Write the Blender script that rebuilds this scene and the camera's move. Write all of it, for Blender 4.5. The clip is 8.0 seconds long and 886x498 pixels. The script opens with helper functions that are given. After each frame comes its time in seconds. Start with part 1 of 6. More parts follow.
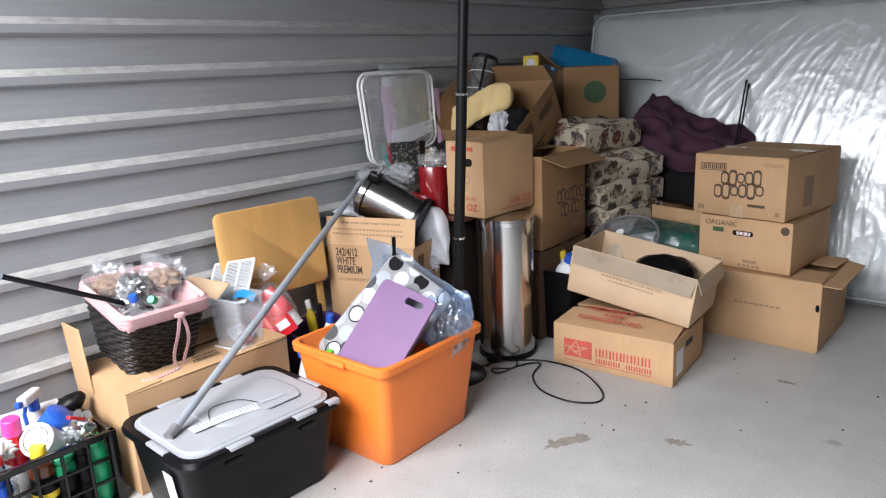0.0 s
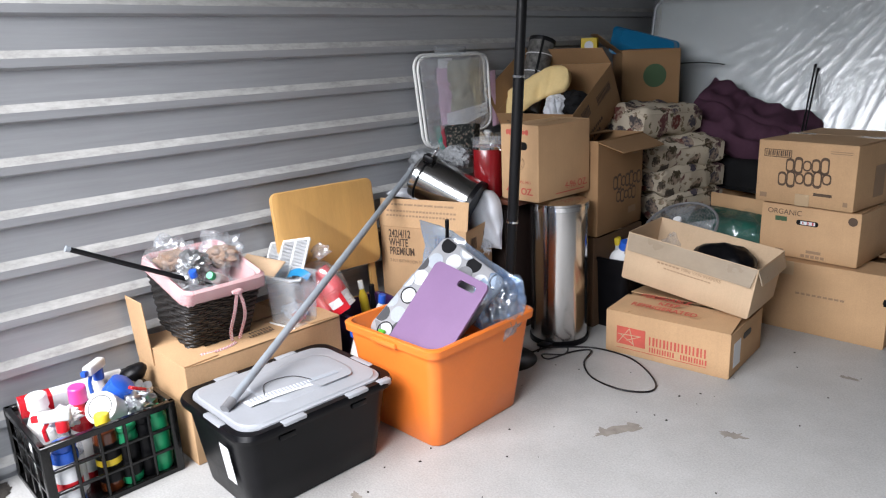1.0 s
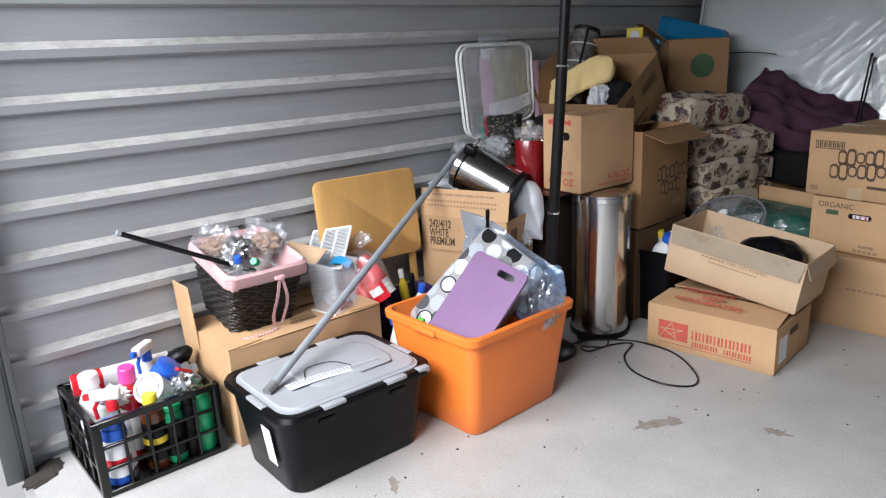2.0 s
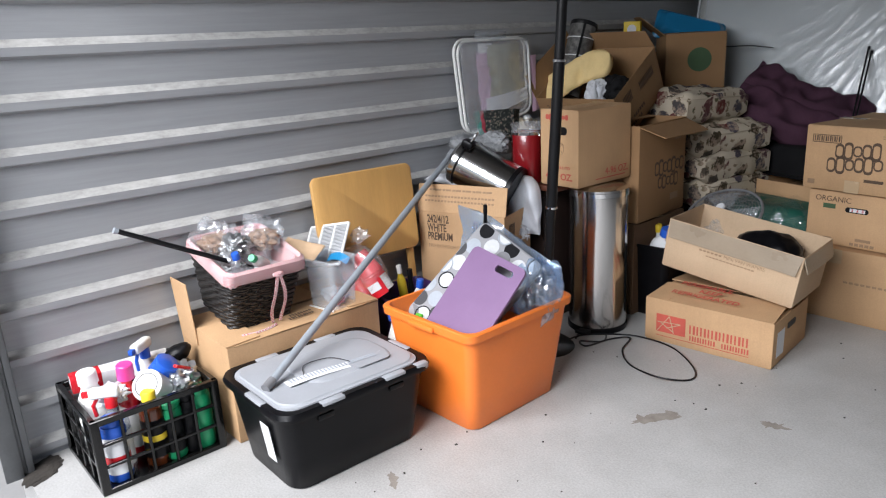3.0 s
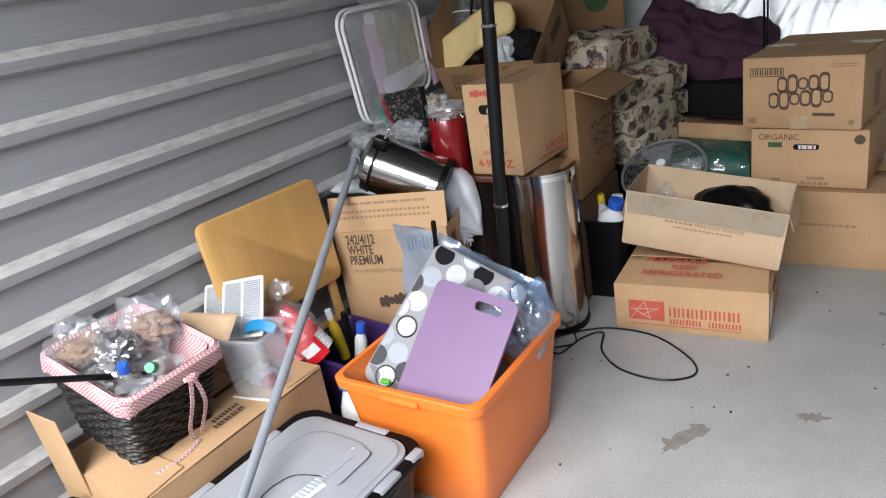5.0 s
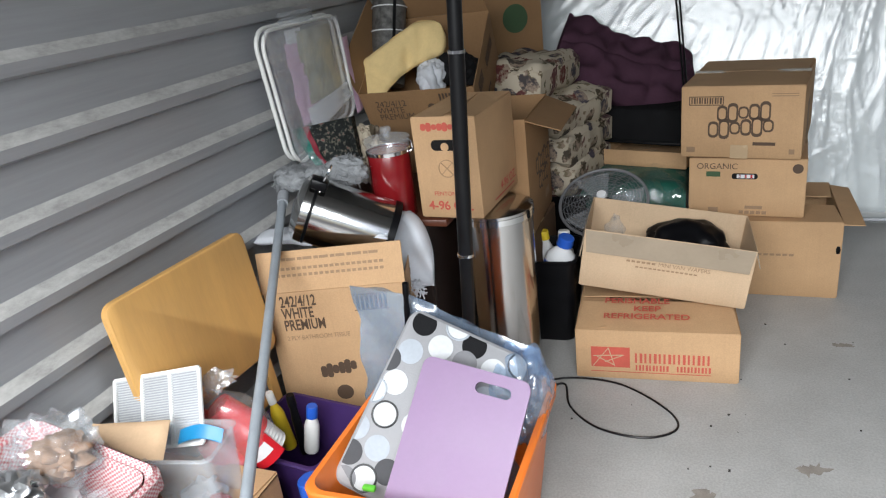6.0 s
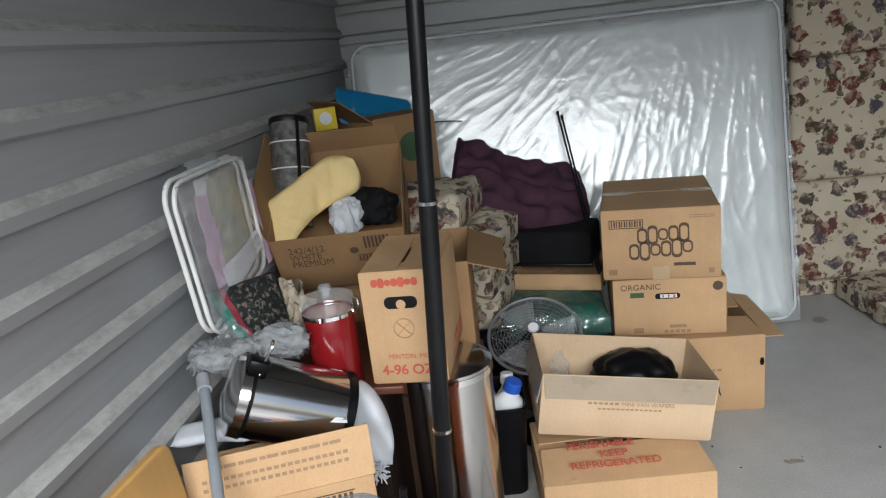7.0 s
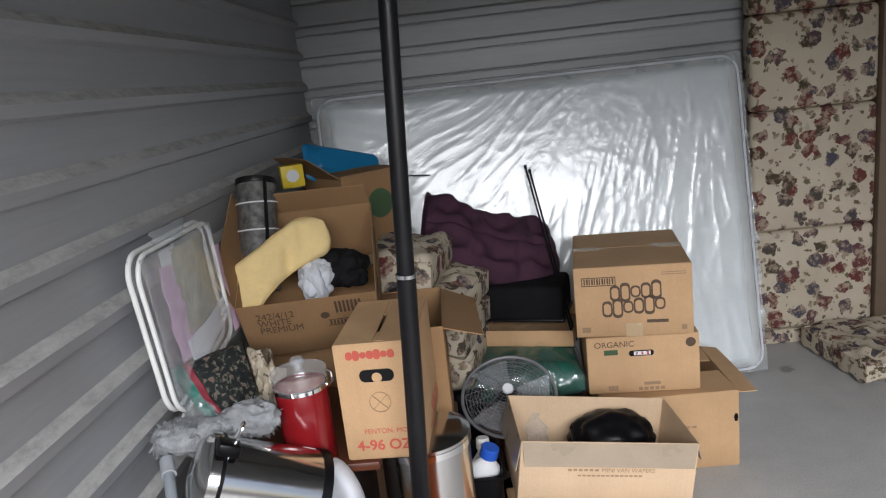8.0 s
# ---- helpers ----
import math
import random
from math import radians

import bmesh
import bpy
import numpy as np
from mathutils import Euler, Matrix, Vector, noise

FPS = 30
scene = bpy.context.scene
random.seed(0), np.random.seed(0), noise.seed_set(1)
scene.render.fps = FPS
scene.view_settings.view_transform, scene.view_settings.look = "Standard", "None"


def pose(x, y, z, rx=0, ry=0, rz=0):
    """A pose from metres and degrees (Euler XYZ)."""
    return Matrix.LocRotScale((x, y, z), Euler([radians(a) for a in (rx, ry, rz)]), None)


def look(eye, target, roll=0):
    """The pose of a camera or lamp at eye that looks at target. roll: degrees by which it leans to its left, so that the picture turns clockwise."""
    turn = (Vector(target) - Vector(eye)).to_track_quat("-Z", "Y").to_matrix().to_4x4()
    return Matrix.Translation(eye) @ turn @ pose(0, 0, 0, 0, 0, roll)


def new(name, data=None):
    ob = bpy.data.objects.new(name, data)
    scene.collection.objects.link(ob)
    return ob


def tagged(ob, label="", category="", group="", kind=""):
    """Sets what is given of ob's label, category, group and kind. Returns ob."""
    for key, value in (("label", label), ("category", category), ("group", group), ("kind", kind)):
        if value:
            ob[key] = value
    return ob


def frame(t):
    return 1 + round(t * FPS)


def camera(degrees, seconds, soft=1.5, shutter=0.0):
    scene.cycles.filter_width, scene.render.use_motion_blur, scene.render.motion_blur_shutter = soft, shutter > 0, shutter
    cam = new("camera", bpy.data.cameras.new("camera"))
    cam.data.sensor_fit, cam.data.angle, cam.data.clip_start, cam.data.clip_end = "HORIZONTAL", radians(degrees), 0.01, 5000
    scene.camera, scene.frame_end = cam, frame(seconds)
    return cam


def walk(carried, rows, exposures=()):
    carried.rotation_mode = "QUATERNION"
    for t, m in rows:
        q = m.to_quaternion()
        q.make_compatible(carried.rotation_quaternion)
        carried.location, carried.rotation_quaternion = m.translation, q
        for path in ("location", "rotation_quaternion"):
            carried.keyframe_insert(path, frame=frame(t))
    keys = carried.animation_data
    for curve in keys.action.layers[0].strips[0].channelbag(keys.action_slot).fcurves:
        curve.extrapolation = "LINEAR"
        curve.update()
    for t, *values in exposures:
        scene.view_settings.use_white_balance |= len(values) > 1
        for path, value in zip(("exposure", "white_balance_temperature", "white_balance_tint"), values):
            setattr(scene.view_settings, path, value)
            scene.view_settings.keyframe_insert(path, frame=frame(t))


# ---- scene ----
cam = camera(63.8, 8.0, soft=1.2)
PATH = [
    (0, (0.774, 0.173, 1.239), (-0.521, 1.614, 0.743), -2.7),
    (0.5, (0.775, 0.173, 1.235), (-0.553, 1.581, 0.73), -2.6),
    (1, (0.759, 0.167, 1.231), (-0.63, 1.505, 0.7), -2.5),
    (1.5, (0.763, 0.168, 1.222), (-0.687, 1.43, 0.667), -2.2),
    (2, (0.768, 0.164, 1.219), (-0.697, 1.413, 0.675), -2.7),
    (3.3, (0.767, 0.165, 1.225), (-0.682, 1.415, 0.646), -3.2),
    (3.5, (0.758, 0.164, 1.224), (-0.659, 1.436, 0.609), -3.5),
    (4, (0.625, 0.23, 1.205), (-0.695, 1.552, 0.492), -4.3),
    (4.2, (0.533, 0.286, 1.2), (-0.795, 1.605, 0.495), -5.3),
    (5.3, (-0.002, 0.4, 1.349), (-0.965, 1.991, 0.613), -9.5),
    (5.5, (-0.074, 0.419, 1.351), (-0.933, 2.079, 0.639), -8.3),
    (6, (-0.327, 0.535, 1.366), (-1.06, 2.232, 0.603), -7.1),
    (6.5, (-0.558, 0.652, 1.418), (-1.108, 2.456, 0.751), -5.6),
    (7, (-0.753, 0.746, 1.468), (-0.996, 2.651, 0.912), -6.8),
    (7.2, (-0.812, 0.767, 1.451), (-0.998, 2.686, 0.917), -5.1),
    (7.5, (-0.81, 0.777, 1.485), (-1.042, 2.69, 0.949), -6.0),
    (8, (-0.792, 0.807, 1.532), (-0.914, 2.748, 1.068), -6.5),
]
EXPOSURES = [(0.0, 0.16, 6450, 15), (2.0, 0.02, 6420, 14), (4.2, -0.1, 6420, 14), (5.5, -0.03, 6450, 12), (6.5, 0.06, 6500, 9), (7.0, 0.13, 6500, 9), (8.0, 0.22, 6550, 14)]
walk(cam, [(t, look(eye, target, roll)) for t, eye, target, roll in PATH], EXPOSURES)

# ---- daylight: an overcast sky through the open roller door ----
world = bpy.data.worlds.new("sky")
scene.world = world
world.use_nodes = True
wn = world.node_tree
sky = wn.nodes.new("ShaderNodeTexSky")
sky.sky_type = 'NISHITA'
sky.sun_disc = False
sky.sun_elevation = radians(50)
sky.sun_rotation = radians(150)
wn.links.new(sky.outputs[0], wn.nodes["Background"].inputs[0])
wn.nodes["Background"].inputs[1].default_value = 0.07
sun_data = bpy.data.lights.new("sun", 'SUN')
sun_data.energy, sun_data.angle, sun_data.color = 1.0, radians(20), (1.0, 0.96, 0.9)
sun = new("sun", sun_data)
sun.matrix_world = look((2, -6, 9), (0, 0.2, 0))
door_data = bpy.data.lights.new("door_daylight", 'AREA')
door_data.shape, door_data.size, door_data.size_y = 'RECTANGLE', 3.4, 2.2
door_data.energy, door_data.color = 450.0, (0.945, 0.98, 1.0)
door_light = new("door_daylight", door_data)
door_light.matrix_world = look((-0.2, -1.7, 3.0), (0.25, 2.3, 0.6))


# ---- materials ----
def nd(nt, kind, **inputs):
    n = nt.nodes.new(kind)
    for k, v in inputs.items():
        n.inputs[k.replace("_", " ")].default_value = v
    return n


def base_mat(name, rough=0.5, metal=0.0, spec=0.5, coat=0.0):
    m = bpy.data.materials.new(name)
    m.use_nodes = True
    nt = m.node_tree
    b = nt.nodes["Principled BSDF"]
    b.inputs["Roughness"].default_value = rough
    b.inputs["Metallic"].default_value = metal
    b.inputs["Specular IOR Level"].default_value = spec
    b.inputs["Coat Weight"].default_value = coat
    return m, nt, b


def coords(nt, scale=(1, 1, 1)):
    tc = nt.nodes.new("ShaderNodeTexCoord")
    mp = nt.nodes.new("ShaderNodeMapping")
    mp.inputs["Scale"].default_value = scale
    nt.links.new(tc.outputs["Object"], mp.inputs["Vector"])
    return mp.outputs[0]


def noise_tex(nt, vec, scale, detail=4.0, rough=0.55):
    n = nd(nt, "ShaderNodeTexNoise", Scale=scale, Detail=detail, Roughness=rough)
    nt.links.new(vec, n.inputs["Vector"])
    return n.outputs["Fac"]


def ramp(nt, fac, stops):
    r = nt.nodes.new("ShaderNodeValToRGB")
    els = r.color_ramp.elements
    while len(els) < len(stops):
        els.new(0.5)
    for e, (p, c) in zip(els, stops):
        e.position, e.color = p, (*c, 1) if len(c) == 3 else c
    nt.links.new(fac, r.inputs[0])
    return r.outputs[0]


def mix(nt, fac, a, b, mode='MIX'):
    m = nt.nodes.new("ShaderNodeMix")
    m.data_type, m.blend_type = 'RGBA', mode
    for sock, v in ((m.inputs[0], fac), (m.inputs[6], a), (m.inputs[7], b)):
        if isinstance(v, (int, float)):
            sock.default_value = v
        elif isinstance(v, tuple):
            sock.default_value = (*v, 1)
        else:
            nt.links.new(v, sock)
    return m.outputs[2]


def bump(nt, b, height, strength=0.2, dist=0.01):
    n = nd(nt, "ShaderNodeBump", Strength=strength, Distance=dist)
    nt.links.new(height, n.inputs["Height"])
    nt.links.new(n.outputs[0], b.inputs["Normal"])


def shade(c, k):
    return tuple(min(1.0, v * k) for v in c)


def mat(name, col, rough=0.5, metal=0.0, var=0.15, scale=9.0, bmp=0.12, bscale=70.0, spec=0.5, coat=0.0, stretch=(1, 1, 1), rand=0.0, rvar=0.1):
    """A surface with broad stains, fine grain, uneven gloss and slight relief."""
    m, nt, b = base_mat(name, rough, metal, spec, coat)
    v = coords(nt, stretch)
    big = noise_tex(nt, v, scale, 5.0)
    fine = noise_tex(nt, v, scale * 11, 3.0)
    c = ramp(nt, big, [(0.3, shade(col, 1 - var)), (0.7, shade(col, 1 + var))])
    c = mix(nt, 0.35, c, ramp(nt, fine, [(0.3, shade(col, 1 - 0.7 * var)), (0.7, shade(col, 1 + 0.7 * var))]))
    if rand:
        oi = nt.nodes.new("ShaderNodeObjectInfo")
        c = mix(nt, 1.0, c, ramp(nt, oi.outputs["Random"], [(0.0, (1 - rand,) * 3), (1.0, (1, 1, 1))]), 'MULTIPLY')
    nt.links.new(c, b.inputs["Base Color"])
    rr = nd(nt, "ShaderNodeMapRange", To_Min=max(0.02, rough - rvar), To_Max=min(1.0, rough + rvar))
    nt.links.new(big, rr.inputs["Value"])
    nt.links.new(rr.outputs[0], b.inputs["Roughness"])
    if bmp:
        bump(nt, b, noise_tex(nt, v, bscale, 4.0), bmp, 0.004)
    return m


def concrete():
    m, nt, b = base_mat("worn_concrete", 0.55, 0, 0.45)
    v = coords(nt)
    big = noise_tex(nt, v, 1.3, 6.0, 0.6)
    mid = noise_tex(nt, v, 7.0, 6.0, 0.65)
    fine = noise_tex(nt, v, 160.0, 3.0)
    c = ramp(nt, big, [(0.3, (0.34, 0.335, 0.325)), (0.7, (0.47, 0.465, 0.45))])
    c = mix(nt, 0.45, c, ramp(nt, mid, [(0.35, (0.33, 0.325, 0.315)), (0.68, (0.49, 0.485, 0.475))]))
    c = mix(nt, 0.25, c, ramp(nt, fine, [(0.3, (0.2, 0.2, 0.19)), (0.7, (0.62, 0.62, 0.61))]))
    vo = nd(nt, "ShaderNodeTexVoronoi", Scale=2.3)
    nt.links.new(v, vo.inputs["Vector"])
    wob = nt.nodes.new("ShaderNodeMath")
    wob.operation = 'MULTIPLY_ADD'
    nt.links.new(mid, wob.inputs[0])
    wob.inputs[1].default_value = 0.5
    nt.links.new(vo.outputs["Distance"], wob.inputs[2])
    spots = ramp(nt, wob.outputs[0], [(0.27, (0, 0, 0)), (0.33, (1, 1, 1))])
    c = mix(nt, spots, (0.24, 0.23, 0.21), c)
    nt.links.new(c, b.inputs["Base Color"])
    rr = nd(nt, "ShaderNodeMapRange", To_Min=0.35, To_Max=0.7)
    nt.links.new(mid, rr.inputs["Value"])
    nt.links.new(rr.outputs[0], b.inputs["Roughness"])
    bump(nt, b, fine, 0.15, 0.002)
    return m


def wall_metal(name, col):
    """Painted sheet steel, dusty along the ribs' upper slopes, with scuffs and streaks along the sheet."""
    m, nt, b = base_mat(name, 0.42, 0.25, 0.5)
    v = coords(nt, (1, 0.35, 1))
    big = noise_tex(nt, v, 2.2, 5.0)
    streak = noise_tex(nt, coords(nt, (1, 0.12, 3.0)), 22.0, 5.0, 0.7)
    c = ramp(nt, big, [(0.3, shade(col, 0.9)), (0.7, shade(col, 1.08))])
    c = mix(nt, 0.3, c, ramp(nt, streak, [(0.3, shade(col, 0.72)), (0.7, shade(col, 1.2))]))
    nt.links.new(c, b.inputs["Base Color"])
    rr = nd(nt, "ShaderNodeMapRange", To_Min=0.32, To_Max=0.6)
    nt.links.new(streak, rr.inputs["Value"])
    nt.links.new(rr.outputs[0], b.inputs["Roughness"])
    bump(nt, b, noise_tex(nt, v, 7.0, 2.0), 0.1, 0.02)
    return m


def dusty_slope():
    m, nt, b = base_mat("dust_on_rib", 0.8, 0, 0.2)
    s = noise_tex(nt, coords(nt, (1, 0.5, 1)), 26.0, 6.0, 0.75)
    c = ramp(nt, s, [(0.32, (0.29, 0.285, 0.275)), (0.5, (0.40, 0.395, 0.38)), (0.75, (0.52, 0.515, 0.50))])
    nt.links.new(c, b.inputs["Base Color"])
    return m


def cardboard(name, col=(0.56, 0.355, 0.195)):
    m, nt, b = base_mat(name, 0.78, 0, 0.25)
    v = coords(nt)
    big = noise_tex(nt, v, 5.0, 5.0)
    flute = noise_tex(nt, coords(nt, (160, 160, 3)), 1.0, 2.0)
    fine = noise_tex(nt, v, 240.0, 2.0)
    c = ramp(nt, big, [(0.3, shade(col, 0.86)), (0.7, shade(col, 1.1))])
    c = mix(nt, 0.14, c, ramp(nt, flute, [(0.3, shade(col, 0.8)), (0.7, shade(col, 1.15))]))
    c = mix(nt, 0.25, c, ramp(nt, fine, [(0.3, shade(col, 0.75)), (0.7, shade(col, 1.2))]))
    oi = nt.nodes.new("ShaderNodeObjectInfo")
    c = mix(nt, 1.0, c, ramp(nt, oi.outputs["Random"], [(0.0, (0.9, 0.89, 0.87)), (1.0, (1, 1, 1))]), 'MULTIPLY')
    nt.links.new(c, b.inputs["Base Color"])
    bump(nt, b, flute, 0.08, 0.002)
    return m


def floral(name):
    """Cream upholstery cotton printed with mauve, brown and blue-grey flowers."""
    m, nt, b = base_mat(name, 0.85, 0, 0.2)
    v = coords(nt)
    wob = noise_tex(nt, v, 30.0, 4.0, 0.7)
    tc = nt.nodes.new("ShaderNodeVectorMath")
    tc.operation = 'MULTIPLY_ADD'
    nz = nd(nt, "ShaderNodeTexNoise", Scale=24.0, Detail=3.0)
    nt.links.new(v, nz.inputs["Vector"])
    nt.links.new(nz.outputs["Color"], tc.inputs[0])
    tc.inputs[1].default_value = (0.075, 0.075, 0.075)
    nt.links.new(v, tc.inputs[2])
    c = ramp(nt, noise_tex(nt, v, 4.0), [(0.3, (0.45, 0.385, 0.29)), (0.7, (0.56, 0.49, 0.385))])
    for scale, size, keep, cols in ((24.0, 0.3, 0.3, ((0.13, 0.12, 0.07), (0.22, 0.17, 0.11), (0.12, 0.10, 0.06))),
                                    (12.5, 0.44, 0.34, ((0.13, 0.04, 0.035), (0.075, 0.07, 0.09), (0.07, 0.055, 0.035)))):
        vo = nd(nt, "ShaderNodeTexVoronoi", Scale=scale)
        nt.links.new(tc.outputs[0], vo.inputs["Vector"])
        sep = nt.nodes.new("ShaderNodeSeparateColor")
        nt.links.new(vo.outputs["Color"], sep.inputs[0])
        tint = ramp(nt, sep.outputs[0], [(0.2, cols[0]), (0.5, cols[1]), (0.8, cols[2])])
        petal = mix(nt, ramp(nt, wob, [(0.48, (0, 0, 0)), (0.6, (1, 1, 1))]), tint, (0.33, 0.25, 0.19))
        near = ramp(nt, vo.outputs["Distance"], [(size, (1, 1, 1)), (size + 0.05, (0, 0, 0))])
        some = ramp(nt, sep.outputs[1], [(keep, (0, 0, 0)), (keep + 0.01, (1, 1, 1))])
        c = mix(nt, mix(nt, 1.0, near, some, 'MULTIPLY'), c, petal)
    nt.links.new(c, b.inputs["Base Color"])
    bump(nt, b, noise_tex(nt, v, 400.0, 2.0), 0.2, 0.002)
    return m


def film(name, tint=(1, 1, 1), gloss=0.22, rough=0.12, wrinkle=45.0, strength=0.6, milky=0.35):
    """Thin clear plastic: mostly see-through, glossy, wrinkled."""
    m = bpy.data.materials.new(name)
    m.use_nodes = True
    nt = m.node_tree
    nt.nodes.remove(nt.nodes["Principled BSDF"])
    out = nt.nodes["Material Output"]
    tr = nt.nodes.new("ShaderNodeBsdfTransparent")
    tr.inputs[0].default_value = (*tint, 1)
    gl = nt.nodes.new("ShaderNodeBsdfGlossy")
    gl.inputs["Roughness"].default_value = rough
    df = nt.nodes.new("ShaderNodeBsdfDiffuse")
    df.inputs[0].default_value = (*tint, 1)
    v = coords(nt)
    bp = nd(nt, "ShaderNodeBump", Strength=strength, Distance=0.01)
    nt.links.new(noise_tex(nt, v, wrinkle, 3.0), bp.inputs["Height"])
    nt.links.new(bp.outputs[0], gl.inputs["Normal"])
    mx = nt.nodes.new("ShaderNodeMixShader")
    mx.inputs[0].default_value = milky
    nt.links.new(gl.outputs[0], mx.inputs[1])
    nt.links.new(df.outputs[0], mx.inputs[2])
    mx2 = nt.nodes.new("ShaderNodeMixShader")
    mx2.inputs[0].default_value = gloss
    nt.links.new(tr.outputs[0], mx2.inputs[1])
    nt.links.new(mx.outputs[0], mx2.inputs[2])
    nt.links.new(mx2.outputs[0], out.inputs[0])
    return m


def gingham():
    m, nt, b = base_mat("gingham_cotton", 0.85, 0, 0.2)
    v = coords(nt)
    w = noise_tex(nt, v, 8.0)
    ck = nd(nt, "ShaderNodeTexChecker", Scale=190.0)
    ck.inputs["Color1"].default_value = (0.62, 0.57, 0.56, 1)
    ck.inputs["Color2"].default_value = (0.45, 0.06, 0.09, 1)
    nt.links.new(v, ck.inputs["Vector"])
    nt.links.new(mix(nt, 0.22, ck.outputs["Color"], ramp(nt, w, [(0.3, (0.5, 0.36, 0.35)), (0.7, (0.75, 0.68, 0.66))])), b.inputs["Base Color"])
    return m


def mattress_ticking():
    m, nt, b = base_mat("mattress_ticking", 0.75, 0, 0.3)
    v = coords(nt)
    c = ramp(nt, noise_tex(nt, v, 5.0, 5.0), [(0.3, (0.5, 0.52, 0.52)), (0.7, (0.61, 0.63, 0.63))])
    nt.links.new(c, b.inputs["Base Color"])
    bump(nt, b, noise_tex(nt, v, 14.0, 2.0), 0.3, 0.02)
    return m


M_CONC = concrete()
M_APRON = mat("apron_concrete", (0.3, 0.295, 0.285), 0.8, var=0.12, scale=3)
M_WALL = wall_metal("grey_sheet_steel", (0.36, 0.37, 0.385))
M_WALLB = wall_metal("pale_sheet_steel", (0.34, 0.35, 0.355))
M_WALL_DIM = wall_metal("dimmed_sheet_steel", (0.26, 0.26, 0.26))
M_DUST = dusty_slope()
M_WIRE = mat("grey_wire", (0.21, 0.21, 0.22), 0.4, 0.2)


def dark_floral():
    m, nt, b = base_mat("dark_floral_cloth", 0.75, 0, 0.25)
    v = coords(nt)
    c = ramp(nt, noise_tex(nt, v, 75.0, 3.0, 0.6), [(0.44, (0.012, 0.013, 0.013)), (0.54, (0.018, 0.022, 0.02)), (0.62, (0.15, 0.14, 0.11)), (0.72, (0.2, 0.06, 0.06))])
    nt.links.new(c, b.inputs["Base Color"])
    bump(nt, b, noise_tex(nt, v, 200.0, 3.0), 0.4, 0.004)
    return m


M_GIFT = dark_floral()
M_STRIPE = mat("dark_red_cotton", (0.2, 0.012, 0.025), 0.7, var=0.2, bmp=0.3)
M_BCLOTH = mat("black_cotton", (0.01, 0.01, 0.011), 0.85, var=0.3, scale=15, bmp=0.4, bscale=300, spec=0.15)
M_FLAP = mat("taped_cardboard", (0.33, 0.26, 0.185), 0.3, var=0.12, scale=7, stretch=(1, 6, 1), coat=0.2)
M_TEAL = mat("teal_lining", (0.01, 0.13, 0.1), 0.5, var=0.15, bmp=0.2)
M_ROLL = mat("dark_grey_print", (0.1, 0.097, 0.092), 0.5, var=0.95, scale=45, coat=0.2)
M_JAMB = mat("galvanised_steel", (0.13, 0.135, 0.14), 0.5, 0.5, scale=12)
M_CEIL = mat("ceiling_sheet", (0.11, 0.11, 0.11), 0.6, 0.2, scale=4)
M_CARD = cardboard("kraft_cardboard")
M_CARDL = cardboard("pale_cardboard", (0.58, 0.42, 0.275))
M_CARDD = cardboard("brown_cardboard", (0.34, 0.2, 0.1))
# cardboard with the back stack's shade mixed into its colour
M_CARD_SHADE = cardboard("shaded_cardboard", (0.12, 0.07, 0.04))
M_TAPE = mat("packing_tape", (0.5, 0.36, 0.22), 0.25, var=0.08, coat=0.4)
M_INK = mat("brown_ink", (0.09, 0.055, 0.035), 0.7, bmp=0)
M_INKR = mat("red_ink", (0.5, 0.09, 0.06), 0.7, bmp=0)
M_INKF = mat("faded_ink", (0.3, 0.19, 0.11), 0.7, bmp=0)
M_INKG = mat("green_ink", (0.05, 0.10, 0.045), 0.7, bmp=0)
M_BLACKP = mat("black_plastic", (0.004, 0.004, 0.005), 0.36, spec=0.18, var=0.3, scale=20, bmp=0.06, bscale=300)
M_CRATE = mat("crate_plastic", (0.004, 0.004, 0.004), 0.2, spec=0.45, var=0.4, scale=25, bmp=0.1)
M_LID = mat("grey_plastic", (0.33, 0.345, 0.37), 0.42, var=0.08, scale=14, bmp=0.1, bscale=500)
M_ORANGE = mat("orange_plastic", (0.83, 0.2, 0.03), 0.36, var=0.06, scale=8, bmp=0.05)
M_PURPLE = mat("purple_plastic", (0.2, 0.115, 0.225), 0.42, var=0.06, bmp=0.12, bscale=600)
M_DPURPLE = mat("deep_purple_plastic", (0.045, 0.02, 0.10), 0.4, var=0.15)
M_STEEL = mat("brushed_steel", (0.62, 0.61, 0.6), 0.16, 1.0, var=0.05, scale=6, bmp=0.02, bscale=90, stretch=(1, 1, 0.05), rvar=0.05)
M_CHROME = mat("chrome", (0.8, 0.8, 0.8), 0.07, 1.0, var=0.03, bmp=0, rvar=0.03)
M_RED = mat("red_enamel", (0.21, 0.008, 0.011), 0.22, var=0.1, coat=0.3, bmp=0.02)
M_BLACKM = mat("black_painted_metal", (0.008, 0.008, 0.009), 0.38, 0.0, var=0.2, scale=20, bmp=0.04, spec=0.25)
M_GREYM = mat("grey_painted_tube", (0.29, 0.32, 0.35), 0.45, 0.1, var=0.12, scale=18)
M_WOOD = mat("honey_wood", (0.62, 0.35, 0.115), 0.38, var=0.12, scale=6, stretch=(3, 0.4, 3), bmp=0.05, coat=0.2)
M_DWOOD = mat("dark_red_wood", (0.085, 0.026, 0.013), 0.4, var=0.3, scale=6, stretch=(0.5, 4, 4))
M_DWOOD_SHADE = mat("shaded_cabinet_wood", (0.018, 0.010, 0.008), 0.5, var=0.3, scale=6, stretch=(0.5, 4, 4))
M_WICKER = mat("black_wicker", (0.012, 0.010, 0.009), 0.45, var=0.5, scale=40)
